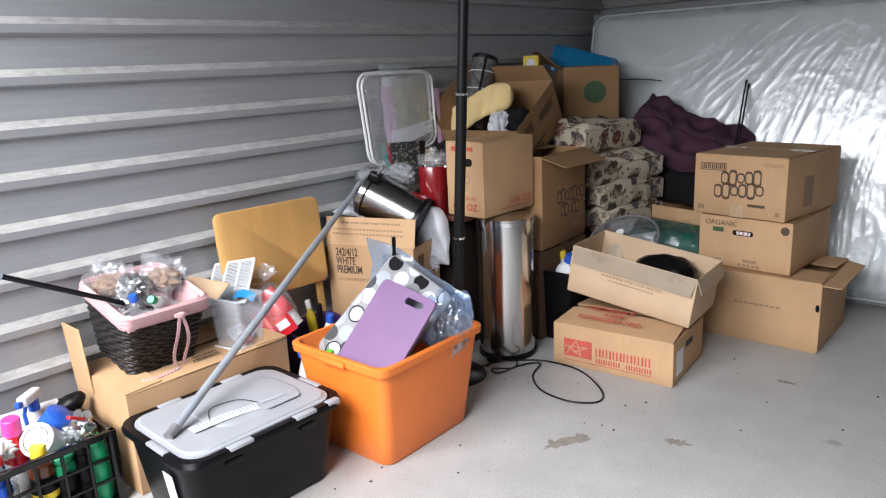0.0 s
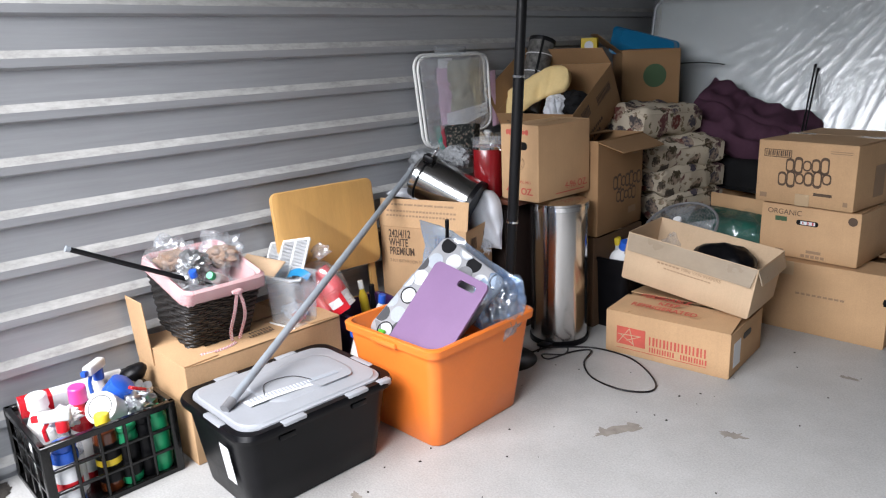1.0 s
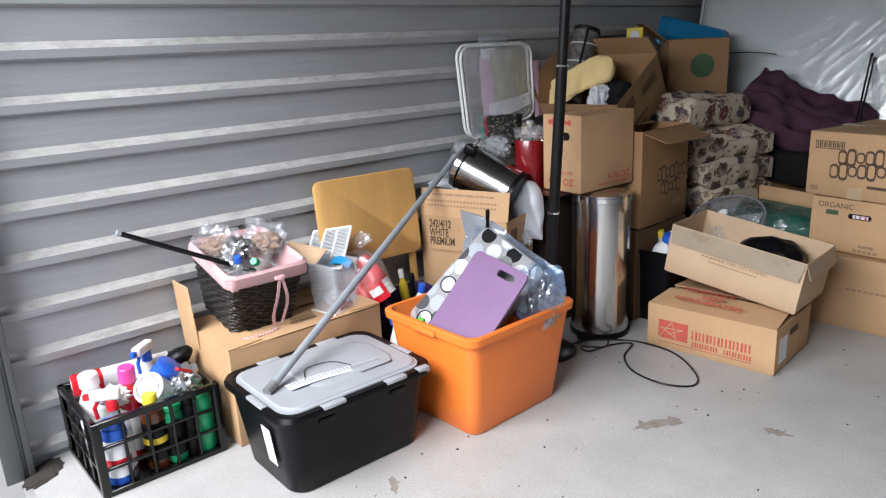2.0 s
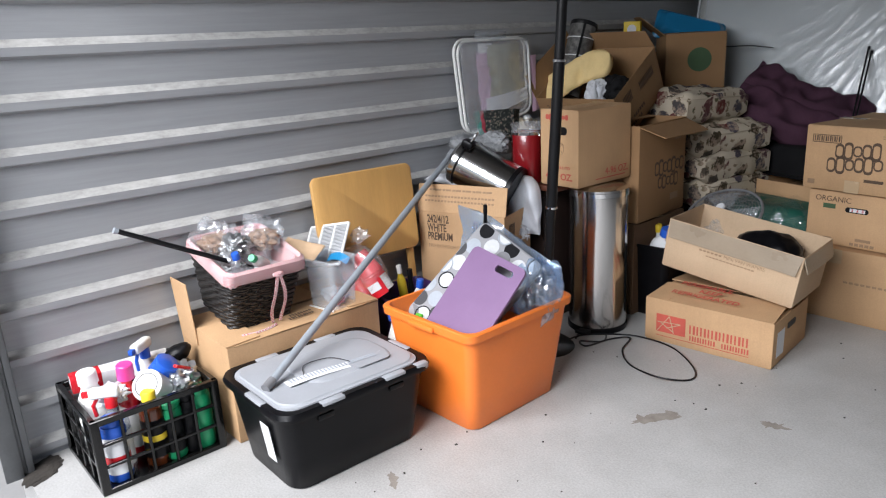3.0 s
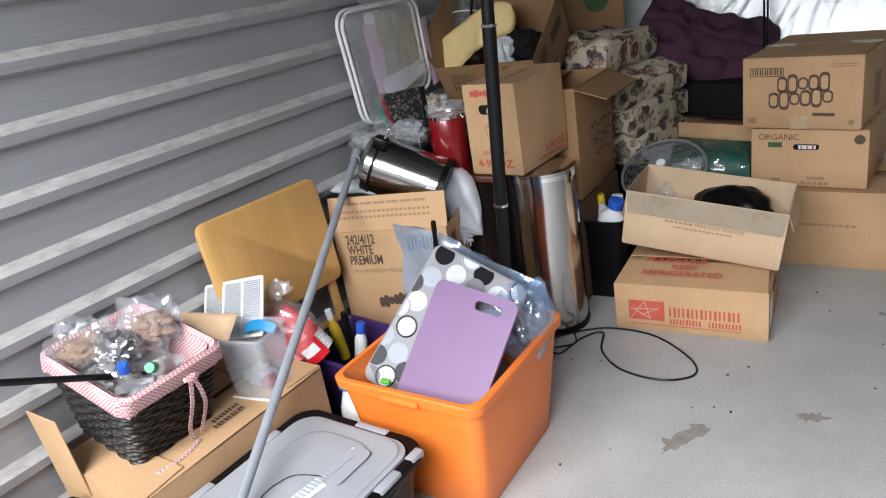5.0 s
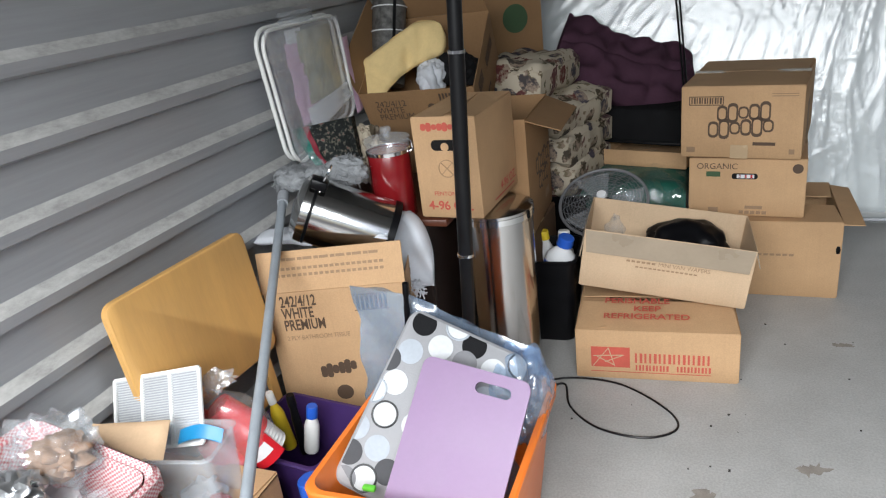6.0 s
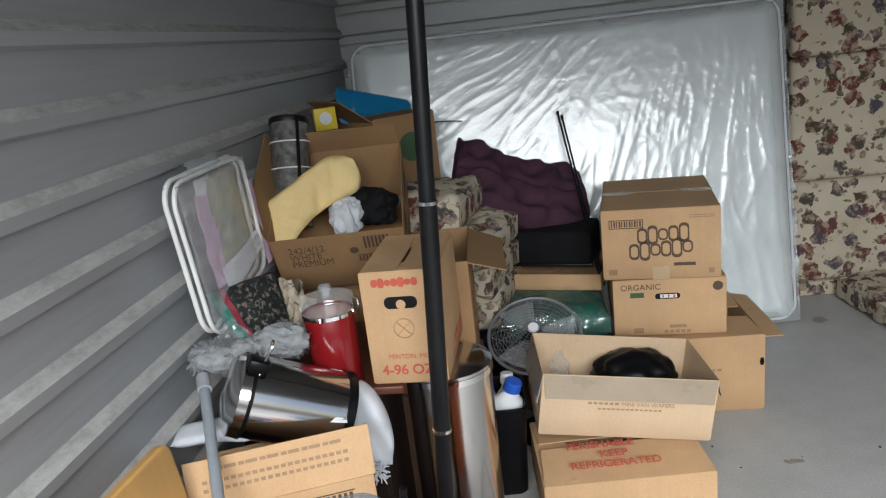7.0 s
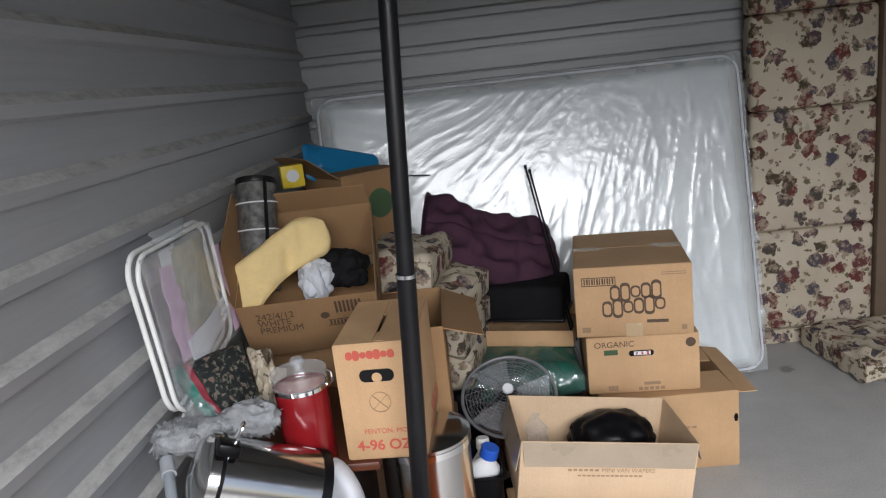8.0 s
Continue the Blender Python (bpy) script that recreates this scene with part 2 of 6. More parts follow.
M_GING = gingham()
M_FLORAL = floral("floral_upholstery")
M_PLUM = mat("plum_cotton", (0.075, 0.034, 0.055), 0.9, var=0.2, scale=9, bmp=0.4, bscale=500, spec=0.15)
M_MITT = mat("yellow_terry", (0.82, 0.62, 0.3), 0.95, var=0.1, scale=12, bmp=0.7, bscale=420, spec=0.1)
M_WHITE = mat("white_plastic", (0.76, 0.76, 0.74), 0.4, var=0.05)
M_WCLOTH = mat("white_cotton", (0.6, 0.62, 0.66), 0.9, var=0.08, bmp=0.4, bscale=260, spec=0.15)
M_PAPER = mat("white_paper", (0.74, 0.75, 0.76), 0.75, var=0.05, bmp=0.05)
M_BLUE = mat("blue_plastic", (0.01, 0.19, 0.4), 0.35, var=0.08)
M_YEL = mat("yellow_card", (0.75, 0.55, 0.03), 0.5, var=0.08)
M_GREENP = mat("green_plastic", (0.01, 0.3, 0.12), 0.32, var=0.12)
M_NAVY = mat("blue_cap_plastic", (0.02, 0.1, 0.5), 0.3, var=0.08)
M_PINK = mat("pink_plastic", (0.75, 0.06, 0.3), 0.3, var=0.06)
M_REDP = mat("red_plastic", (0.6, 0.015, 0.025), 0.28, var=0.08)
M_AMBER = mat("amber_plastic", (0.10, 0.025, 0.008), 0.15, var=0.2, coat=0.4)
M_SILVER = mat("crumpled_foil", (0.5, 0.51, 0.52), 0.3, 0.9, var=0.2, bmp=0.35, bscale=40)
M_GREYF = mat("grey_fibre", (0.3, 0.31, 0.32), 0.95, var=0.3, scale=60, bmp=1.0, bscale=300, spec=0.1)
M_SAGE = mat("sage_fabric", (0.36, 0.355, 0.27), 0.9, var=0.12, bmp=0.3)
M_LILAC = mat("lilac_fabric", (0.62, 0.42, 0.56), 0.85, var=0.1, bmp=0.3)
M_DGREEN = mat("dark_green_cloth", (0.008, 0.085, 0.06), 0.6, var=0.3, bmp=0.3)
M_BROWNL = mat("dark_brown_panel", (0.15, 0.105, 0.07), 0.6, var=0.15, scale=5)
M_TICK = mattress_ticking()
M_FILM = film("clear_film", (0.96, 0.98, 1.0), 0.22, 0.2, 40.0, 0.3)
M_WRAP = film("mattress_wrap", (0.97, 0.99, 1.0), 0.21, 0.26, 30.0, 0.15, 0.58)
M_BFILM = film("blue_film", (0.66, 0.8, 0.98), 0.3, 0.24, 16.0, 0.45)
M_CLEAR = film("bright_clear_film", (0.96, 0.99, 1.0), 0.16, 0.1, 26.0, 1.0, 0.1)
M_VINYL = film("clear_vinyl", (0.95, 0.96, 0.98), 0.26, 0.16, 22.0, 1.0, 0.45)
M_FROST = film("frosted_plastic", (0.93, 0.95, 0.97), 0.2, 0.25, 12.0, 0.2, 0.6)
M_BREAD = mat("tan_paper", (0.24, 0.145, 0.09), 0.8, var=0.25, scale=14)
M_KRAFT = mat("pale_kraft_paper", (0.58, 0.4, 0.25), 0.8, var=0.12, scale=14)
M_DIRT = mat("dirt", (0.035, 0.03, 0.025), 0.95, var=0.4, scale=20, bmp=0.8)
M_STAIN = mat("floor_stain", (0.255, 0.23, 0.2), 0.8, var=0.3, scale=30)
M_PADG = mat("grey_pad_cotton", (0.3, 0.3, 0.31), 0.8, var=0.08, bmp=0.3, bscale=300)
M_GREYDOT = mat("mid_grey_dot_print", (0.17, 0.17, 0.18), 0.8, bmp=0.2)
M_DOTW = mat("white_dot_print", (0.52, 0.53, 0.54), 0.8, bmp=0.2)
M_DOTL = mat("pale_dot_print", (0.36, 0.39, 0.43), 0.8, bmp=0.2)
M_DOTD = mat("slate_dot_print", (0.055, 0.055, 0.06), 0.8, bmp=0.2)


# ---- building helpers ----
def link(name, bm, material, smooth=40):
    me = bpy.data.meshes.new(name)
    bmesh.ops.recalc_face_normals(bm, faces=bm.faces)
    bm.to_mesh(me)
    bm.free()
    for m in (material if isinstance(material, (list, tuple)) else [material]):
        me.materials.append(m)
    if smooth:
        me.shade_smooth()
        me.set_sharp_from_angle(angle=radians(smooth))
    return new(name, me)


def part(name, bm, material, parent, label="", smooth=40):
    ob = link(name, bm, material, smooth)
    ob.parent = parent
    return tagged(ob, label)


def thing(name, m, label, category, group="", kind=""):
    ob = new(name)
    ob.empty_display_size = 0.05
    ob.matrix_world = m
    return tagged(ob, label, category, group, kind)


def add_box(bm, sx, sy, sz, m=None, b=0.0, seg=2):
    """A box resting on z = 0 of the pose m, with rounded edges."""
    m = m or Matrix()
    made = bmesh.ops.create_cube(bm, size=1.0, matrix=m @ Matrix.Translation((0, 0, sz / 2)) @ Matrix.Diagonal((sx, sy, sz, 1)))
    if b:
        edges = {e for v in made["verts"] for e in v.link_edges}
        bmesh.ops.bevel(bm, geom=list(edges), offset=b, segments=seg, affect='EDGES', profile=0.5)
    return bm


def box(sx, sy, sz, m=None, b=0.0, seg=2):
    return add_box(bmesh.new(), sx, sy, sz, m, b, seg)


def add_lathe(bm, prof, n=28, m=None, sx=1.0, sy=1.0):
    m = m or Matrix()
    rings = []
    for r, z in prof:
        if r <= 1e-6:
            rings.append([bm.verts.new(m @ Vector((0, 0, z)))])
        else:
            rings.append([bm.verts.new(m @ Vector((r * sx * math.cos(2 * math.pi * i / n), r * sy * math.sin(2 * math.pi * i / n), z))) for i in range(n)])
    for a, c in zip(rings, rings[1:]):
        for i in range(n):
            j = (i + 1) % n
            if len(a) == 1 and len(c) == 1:
                continue
            if len(a) == 1:
                bm.faces.new((a[0], c[i], c[j]))
            elif len(c) == 1:
                bm.faces.new((a[i], a[j], c[0]))
            else:
                bm.faces.new((a[i], a[j], c[j], c[i]))
    return bm


def lathe(prof, n=28, m=None, sx=1.0, sy=1.0):
    return add_lathe(bmesh.new(), prof, n, m, sx, sy)


def add_tube(bm, pts, r, n=8, closed=False):
    pts = [Vector(p) for p in pts]
    side = None
    rings = []
    for i, p in enumerate(pts):
        a = pts[i - 1] if (i or closed) else p
        c = pts[(i + 1) % len(pts)] if (i < len(pts) - 1 or closed) else p
        d = (c - a).normalized()
        if side is None:
            side = d.orthogonal().normalized()
        side = (side - d * side.dot(d)).normalized()
        up = d.cross(side)
        rings.append([bm.verts.new(p + r * (math.cos(2 * math.pi * k / n) * side + math.sin(2 * math.pi * k / n) * up)) for k in range(n)])
    for a, c in zip(rings, rings[1:] + (rings[:1] if closed else [])):
        for k in range(n):
            bm.faces.new((a[k], a[(k + 1) % n], c[(k + 1) % n], c[k]))
    if not closed:
        bm.faces.new(rings[0])
        bm.faces.new(rings[-1][::-1])
    return bm


def tube(pts, r, n=8, closed=False):
    return add_tube(bmesh.new(), pts, r, n, closed)


def spline(pts, per=8):
    """A smooth line through points."""
    pts = [Vector(p) for p in pts]
    out = []
    for i in range(len(pts) - 1):
        p0, p1, p2, p3 = pts[max(i - 1, 0)], pts[i], pts[i + 1], pts[min(i + 2, len(pts) - 1)]
        for k in range(per):
            t = k / per
            out.append(0.5 * ((2 * p1) + (p2 - p0) * t + (2 * p0 - 5 * p1 + 4 * p2 - p3) * t * t + (3 * p1 - p0 - 3 * p2 + p3) * t ** 3))
    return out + [pts[-1]]


def slab(nx, ny, front, back):
    """A closed sheet between the surfaces front(u, v) and back(u, v), u and v from 0 to 1."""
    bm = bmesh.new()
    g = [[[bm.verts.new(f(i / nx, j / ny)) for j in range(ny + 1)] for i in range(nx + 1)] for f in (front, back)]
    for i in range(nx):
        for j in range(ny):
            bm.faces.new((g[0][i][j], g[0][i + 1][j], g[0][i + 1][j + 1], g[0][i][j + 1]))
            bm.faces.new((g[1][i][j], g[1][i][j + 1], g[1][i + 1][j + 1], g[1][i + 1][j]))
    rim = [(i, 0) for i in range(nx)] + [(nx, j) for j in range(ny)] + [(i, ny) for i in range(nx, 0, -1)] + [(0, j) for j in range(ny, 0, -1)]
    for (a, b2), (c, d) in zip(rim, rim[1:] + rim[:1]):
        bm.faces.new((g[0][a][b2], g[1][a][b2], g[1][c][d], g[0][c][d]))
    return bm


def pillow(w, h, t, nx=18, ny=14, rough=0.004, fold=None, seed=0.0, edge=0.0):
    """A stuffed rectangle w by h, lying flat, its middle at the origin."""
    def surf(sign):
        def f(u, v):
            x, y = (u - 0.5) * w, (v - 0.5) * h
            fat = (max(0.0, 1 - (2 * u - 1) ** 4) * max(0.0, 1 - (2 * v - 1) ** 4)) ** 0.5
            pinch = 1 - 0.05 * (1 - fat)
            z = sign * (edge + (t / 2 - edge) * fat) + rough * noise.noise((x * 14 + seed, y * 14, sign * 3 + seed))
            if fold:
                z += sign * fold(u, v)
            return Vector((x * pinch, y * pinch, z))
        return f
    return slab(nx, ny, surf(1), surf(-1))


def crumple(rx, ry, rz, m=None, amp=0.25, freq=5.0, sub=4, seed=0.0, bm=None):
    """A crumpled bag: an uneven ball with creases."""
    bm = bm or bmesh.new()
    m = m or Matrix()
    made = bmesh.ops.create_icosphere(bm, subdivisions=sub, radius=1.0)
    for v in made["verts"]:
        p = v.co.copy()
        k = 1 + amp * (abs(noise.noise(p * freq * 0.5 + Vector((seed, seed, 0)))) * 1.6 - 0.5) + 0.4 * amp * noise.noise(p * freq * 1.7 + Vector((0, seed, seed)))
        v.co = m @ Vector((p.x * rx * k, p.y * ry * k, p.z * rz * k))
    return bm


def rrect(w, d, r, n=5):
    """Points round a rectangle with rounded corners."""
    out = []
    for cx, cy, a0 in ((w / 2 - r, d / 2 - r, 0), (-w / 2 + r, d / 2 - r, 90), (-w / 2 + r, -d / 2 + r, 180), (w / 2 - r, -d / 2 + r, 270)):
        for k in range(n + 1):
            a = radians(a0 + 90 * k / n)
            out.append((cx + r * math.cos(a), cy + r * math.sin(a)))
    return out


def loft(loops, cap_first=True, cap_last=True):
    """A skin over loops of equal length."""
    bm = bmesh.new()
    rings = [[bm.verts.new(p) for p in lp] for lp in loops]
    n = len(rings[0])
    for a, c in zip(rings, rings[1:]):
        for i in range(n):
            bm.faces.new((a[i], a[(i + 1) % n], c[(i + 1) % n], c[i]))
    if cap_first:
        bm.faces.new(rings[0][::-1])
    if cap_last:
        bm.faces.new(rings[-1])
    return bm


def tub(w0, d0, w1, d1, h, r=0.03, wall=0.004, lip=0.0, lip_h=0.0, offset=(0, 0)):
    """An open tub: base w0 by d0, rim w1 by d1, with wall thickness and a rolled lip."""
    def loop(w, d, z, k):
        return [Vector((x + offset[0] * k, y + offset[1] * k, z)) for x, y in rrect(w, d, min(r, w / 2.1, d / 2.1))]
    loops = [loop(w0 - 0.01, d0 - 0.01, 0, 0), loop(w0, d0, 0.006, 0)]
    for k in (0.35, 0.7, 1.0):
        loops.append(loop(w0 + (w1 - w0) * k, d0 + (d1 - d0) * k, 0.006 + (h - lip_h - 0.006) * k, k))
    if lip:
        loops += [loop(w1 + 2 * lip, d1 + 2 * lip, h - lip_h + 0.002, 1), loop(w1 + 2 * lip + 0.004, d1 + 2 * lip + 0.004, h - 0.004, 1), loop(w1 + 2 * lip - 0.004, d1 + 2 * lip - 0.004, h, 1)]
    loops += [loop(w1 - wall, d1 - wall, h, 1), loop(w1 - 2 * wall, d1 - 2 * wall, h - 0.006, 1)]
    loops += [loop(w0 - 2 * wall, d0 - 2 * wall, wall + 0.004, 0)]
    return loft(loops)


def lettering(text, size, m, material, parent, name="lettering", squash=1.0, bold=0.0):
    """Flat printed words, their left end at the pose m."""
    cu = bpy.data.curves.new("words", 'FONT')
    cu.body, cu.size, cu.extrude, cu.space_line, cu.offset = text, size, 0.0003, 0.8, bold
    tmp = new("words", cu)
    me = bpy.data.meshes.new_from_object(tmp.evaluated_get(bpy.context.evaluated_depsgraph_get()))
    bpy.data.objects.remove(tmp)
    me.transform(m @ Matrix.Diagonal((squash, 1, 1, 1)))
    me.materials.clear()
    me.materials.append(material)
    ob = new(name, me)
    ob.parent = parent
    return ob


def bars(rows, m, material, parent, name="printing"):
    """Printing that cannot be read or named: rows of (x, z, width, height) as thin bars on a face at the pose m."""
    bm = bmesh.new()
    for x, z, w, h in rows:
        add_box(bm, w, 0.0006, h, m @ Matrix.Translation((x + w / 2, 0, z)))
    return tagged(part(name, bm, material, parent, smooth=0), kind="stuff")


# ---- the setting ----
XL, XR, YB, YF, HC = -1.64, 1.42, 4.5, 0.42, 2.55


def ribbed(length, height, z0):
    """Profile sheet in the plane x = 0, running along y, ribs standing out to +x; the second material lies on the upper slopes."""
    bm = bmesh.new()
    prof = [(0.0, 0.0)]
    z = z0
    while z < height - 0.06:
        if z > 0.01:
            prof += [(0.0, z - 0.006), (0.02, z + 0.002), (0.023, z + 0.027), (0.0, z + 0.05)]
        z += 0.152
    prof.append((0.0, height))
    rows = [[bm.verts.new((x, y, zz)) for y in (0, length)] for x, zz in prof]
    back = [[bm.verts.new((-0.03, y, zz)) for y in (0, length)] for zz in (0, height)]
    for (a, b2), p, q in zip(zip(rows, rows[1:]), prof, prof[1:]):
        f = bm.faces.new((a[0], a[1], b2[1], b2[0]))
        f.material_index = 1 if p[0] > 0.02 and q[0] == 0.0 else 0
    bm.faces.new((back[0][0], back[1][0], back[1][1], back[0][1]))
    bm.faces.new((back[0][0], back[0][1], rows[0][1], rows[0][0]))
    bm.faces.new((back[1][0], rows[-1][0], rows[-1][1], back[1][1]))
    for e in (0, 1):
        bm.faces.new([r[e] for r in rows] + [back[1][e], back[0][e]])
    return bm


def grooved(length, height, z0):
    """Flat panel sheet in the plane x = 0 with low flat ribs, each between two narrow grooves."""
    bm = bmesh.new()
    prof = [(0.0, 0.0)]
    z = z0
    while z < height - 0.06:
        if z > 0.01:
            prof += [(0.0, z - 0.009), (-0.016, z - 0.006), (-0.016, z), (0.005, z + 0.004), (0.005, z + 0.036), (-0.016, z + 0.04), (-0.016, z + 0.044), (0.0, z + 0.05)]
        z += 0.152
    prof.append((0.0, height))
    rows = [[bm.verts.new((x, y, zz)) for y in (0, length)] for x, zz in prof]
    back = [[bm.verts.new((-0.03, y, zz)) for y in (0, length)] for zz in (0, height)]
    for a, b2 in zip(rows, rows[1:]):
        bm.faces.new((a[0], a[1], b2[1], b2[0]))
    bm.faces.new((back[0][0], back[1][0], back[1][1], back[0][1]))
    bm.faces.new((back[0][0], back[0][1], rows[0][1], rows[0][0]))
    bm.faces.new((back[1][0], rows[-1][0], rows[-1][1], back[1][1]))
    for e in (0, 1):
        bm.faces.new([q[e] for q in rows] + [back[1][e], back[0][e]])
    return bm


floor = tagged(link("floor", box(XR - XL + 0.1, YB - YF + 0.1, 0.15, pose((XL + XR) / 2, (YB + YF) / 2 + 0.05, -0.15)), M_CONC, 0), "grey worn concrete slab with scuffs and stains", "floor", kind="structure")
ground = tagged(link("ground", box(400, 400, 0.1, pose(0, 0, -0.27)), M_APRON, 0), "pale concrete apron outside the open door", "ground", kind="structure")
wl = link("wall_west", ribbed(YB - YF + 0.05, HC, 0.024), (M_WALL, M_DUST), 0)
wl.matrix_world = pose(XL, YF, 0)
tagged(wl, "grey ribbed sheet-steel wall, dusty along the ribs", "wall", kind="structure")
wb = link("wall_north", grooved(XR - XL + 0.06, HC, -0.015), M_WALLB, 0)
wb.matrix_world = pose(XL - 0.03, YB, 0, 0, 0, -90)
tagged(wb, "pale grey ribbed sheet-steel back wall", "wall", kind="structure")
# east wall, out of view: the steel coloured darker to bounce less light
wr = link("wall_east", ribbed(YB - YF + 0.05, HC, 0.024), (M_WALL_DIM, M_WALL_DIM), 0)
wr.matrix_world = pose(XR, YB + 0.05, 0, 0, 0, 180)
tagged(wr, "grey ribbed sheet-steel wall", "wall", kind="structure")
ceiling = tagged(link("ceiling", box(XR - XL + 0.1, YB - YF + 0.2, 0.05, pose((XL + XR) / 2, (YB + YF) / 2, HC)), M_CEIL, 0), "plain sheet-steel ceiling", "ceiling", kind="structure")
header = tagged(link("wall_south", box(XR - XL + 0.06, 0.06, HC - 2.02, pose((XL + XR) / 2, YF - 0.03, 2.02)), M_JAMB, 0), "steel header over the roller door opening", "wall", kind="structure")


def jamb(x, sgn):
    bm = bmesh.new()
    add_box(bm, 0.07, 0.012, 2.1, pose(x - sgn * 0.01, YF, 0), 0.002)
    add_box(bm, 0.012, 0.05, 2.1, pose(x + sgn * 0.03, YF - 0.03, 0), 0.002)
    add_box(bm, 0.02, 0.02, 2.1, pose(x + sgn * 0.015, YF + 0.017, 0), 0.003)
    return tagged(link("door_jamb", bm, M_JAMB), "galvanised steel door track beside the opening", "door jamb", kind="structure")


jamb(XL + 0.055, 1)
jamb(XR - 0.055, -1)
gap = crumple(0.085, 0.05, 0.006, pose(-1.555, 0.465, 0.0, 0, 0, -35), 0.25, 4, 5, 5.0)
tagged(link("dirt_patch", gap, M_DIRT), "dark dirt gathered at the door track", "dirt", kind="stuff")


def stain(x, y, sx, sy, rot, seed):
    bm = bmesh.new()
    n = 28
    vs = [bm.verts.new(pose(x, y, 0.0, 0, 0, rot) @ Vector((sx * (0.55 + 0.9 * abs(noise.noise((math.cos(a) * 1.7 + seed, math.sin(a) * 1.7, seed)))) * math.cos(a), sy * (0.4 + 1.2 * abs(noise.noise((math.cos(a) * 2.3, math.sin(a) * 2.3 + seed, 1.0)))) * math.sin(a), 0.0008))) for a in (2 * math.pi * i / n for i in range(n))]
    bm.faces.new(vs)
    return tagged(link("floor_stain", bm, M_STAIN, 0), "dried brownish spill on the concrete", "stain", group="stains on the floor")


stain(-0.378, 2.028, 0.11, 0.045, 62, 1.0)
stain(-0.09, 2.24, 0.05, 0.03, 20, 2.5)
stain(-0.73, 1.21, 0.05, 0.02, -30, 4.0)
stain(0.055, 2.91, 0.04, 0.022, 10, 5.2)
grit = bmesh.new()
rng = random.Random(4)
for _ in range(70):
    gx, gy = rng.uniform(-0.9, 0.9), rng.uniform(1.0, 3.2)
    s = rng.uniform(0.002, 0.006)
    add_box(grit, s, s * rng.uniform(0.6, 1.6), s * 0.5, pose(gx, gy, 0.0, 0, 0, rng.uniform(0, 180)))
tagged(link("grit", grit, M_DIRT, 0), "crumbs and grit scattered on the concrete", "grit", kind="stuff")


# ---- cartons ----
def carton(name, label, w, d, h, m, flaps=None, material=None, group="cardboard boxes", tape=True, inner=True):
    """A corrugated box, its base's middle at m, front towards -y. flaps: side -> (angle, length); 0 lies closed, 90 stands, above that leans out."""
    material = material or M_CARD
    t = 0.004
    ob = thing(name, m, label, "box", group)
    body = tub(w, d, w, d, h, 0.003, t)
    part("body", body, material, ob)
    spec = {"front": (0, d / 2 - 0.002), "back": (0, d / 2 - 0.002), "left": (-2, w * 0.3), "right": (-2, w * 0.3)} if flaps is None else flaps
    for side, (ang, ln) in spec.items():
        turn = {"front": 0, "right": 90, "back": 180, "left": 270}[side]
        span, off = (w, d / 2) if side in ("front", "back") else (d, w / 2)
        drop = 0.0 if side in ("front", "back") else -0.005
        hinge = pose(0, 0, h + drop, 0, 0, turn) @ pose(0, -off, 0, ang)
        sl = slab(6, 4, lambda u, v: hinge @ Vector(((u - 0.5) * (span - 0.006 - 0.02 * v), v * ln, 0.004 + 0.004 * math.sin(3 * u + ang) * v)), lambda u, v: hinge @ Vector(((u - 0.5) * (span - 0.006 - 0.02 * v), v * ln, 0.0005 + 0.004 * math.sin(3 * u + ang) * v)))
        part("flap", sl, material, ob, smooth=30)
    if tape and flaps is None:
        part("tape", box(w - 0.002, 0.05, 0.0012, pose(0, 0, h + 0.0055)), M_TAPE, ob, "clear packing tape")
    return ob


def face(side, w, d):
    """The pose of a carton's outer face: x along it, z up, just outside."""
    turn = {"front": 0, "right": 90, "back": 180, "left": 270}[side]
    off = d / 2 if side in ("front", "back") else w / 2
    return pose(0, 0, 0, 0, 0, turn) @ pose(0, -off - 0.0012, 0)


def on_face(side, w, d, x, z, flip=False):
    """The pose of printing that starts at (x, z) on a face."""
    return face(side, w, d) @ pose(x, 0, z, 90, 0, 0) @ (pose(0, 0, 0, 0, 0, 180) if flip else Matrix())


def hand_hole(parent, side, w, d, x, z, wide, high):
    n = face(side, w, d) @ Matrix.Translation((x, 0, z))
    pts = rrect(wide, high, high * 0.45)
    bm = loft([[n @ Vector((px, 0.0005, py)) for px, py in pts], [n @ Vector((px, -0.0006, py)) for px, py in pts]])
    part("hand_hole", bm, M_BLACKM, parent, "dark cut-out hand hole", 0)


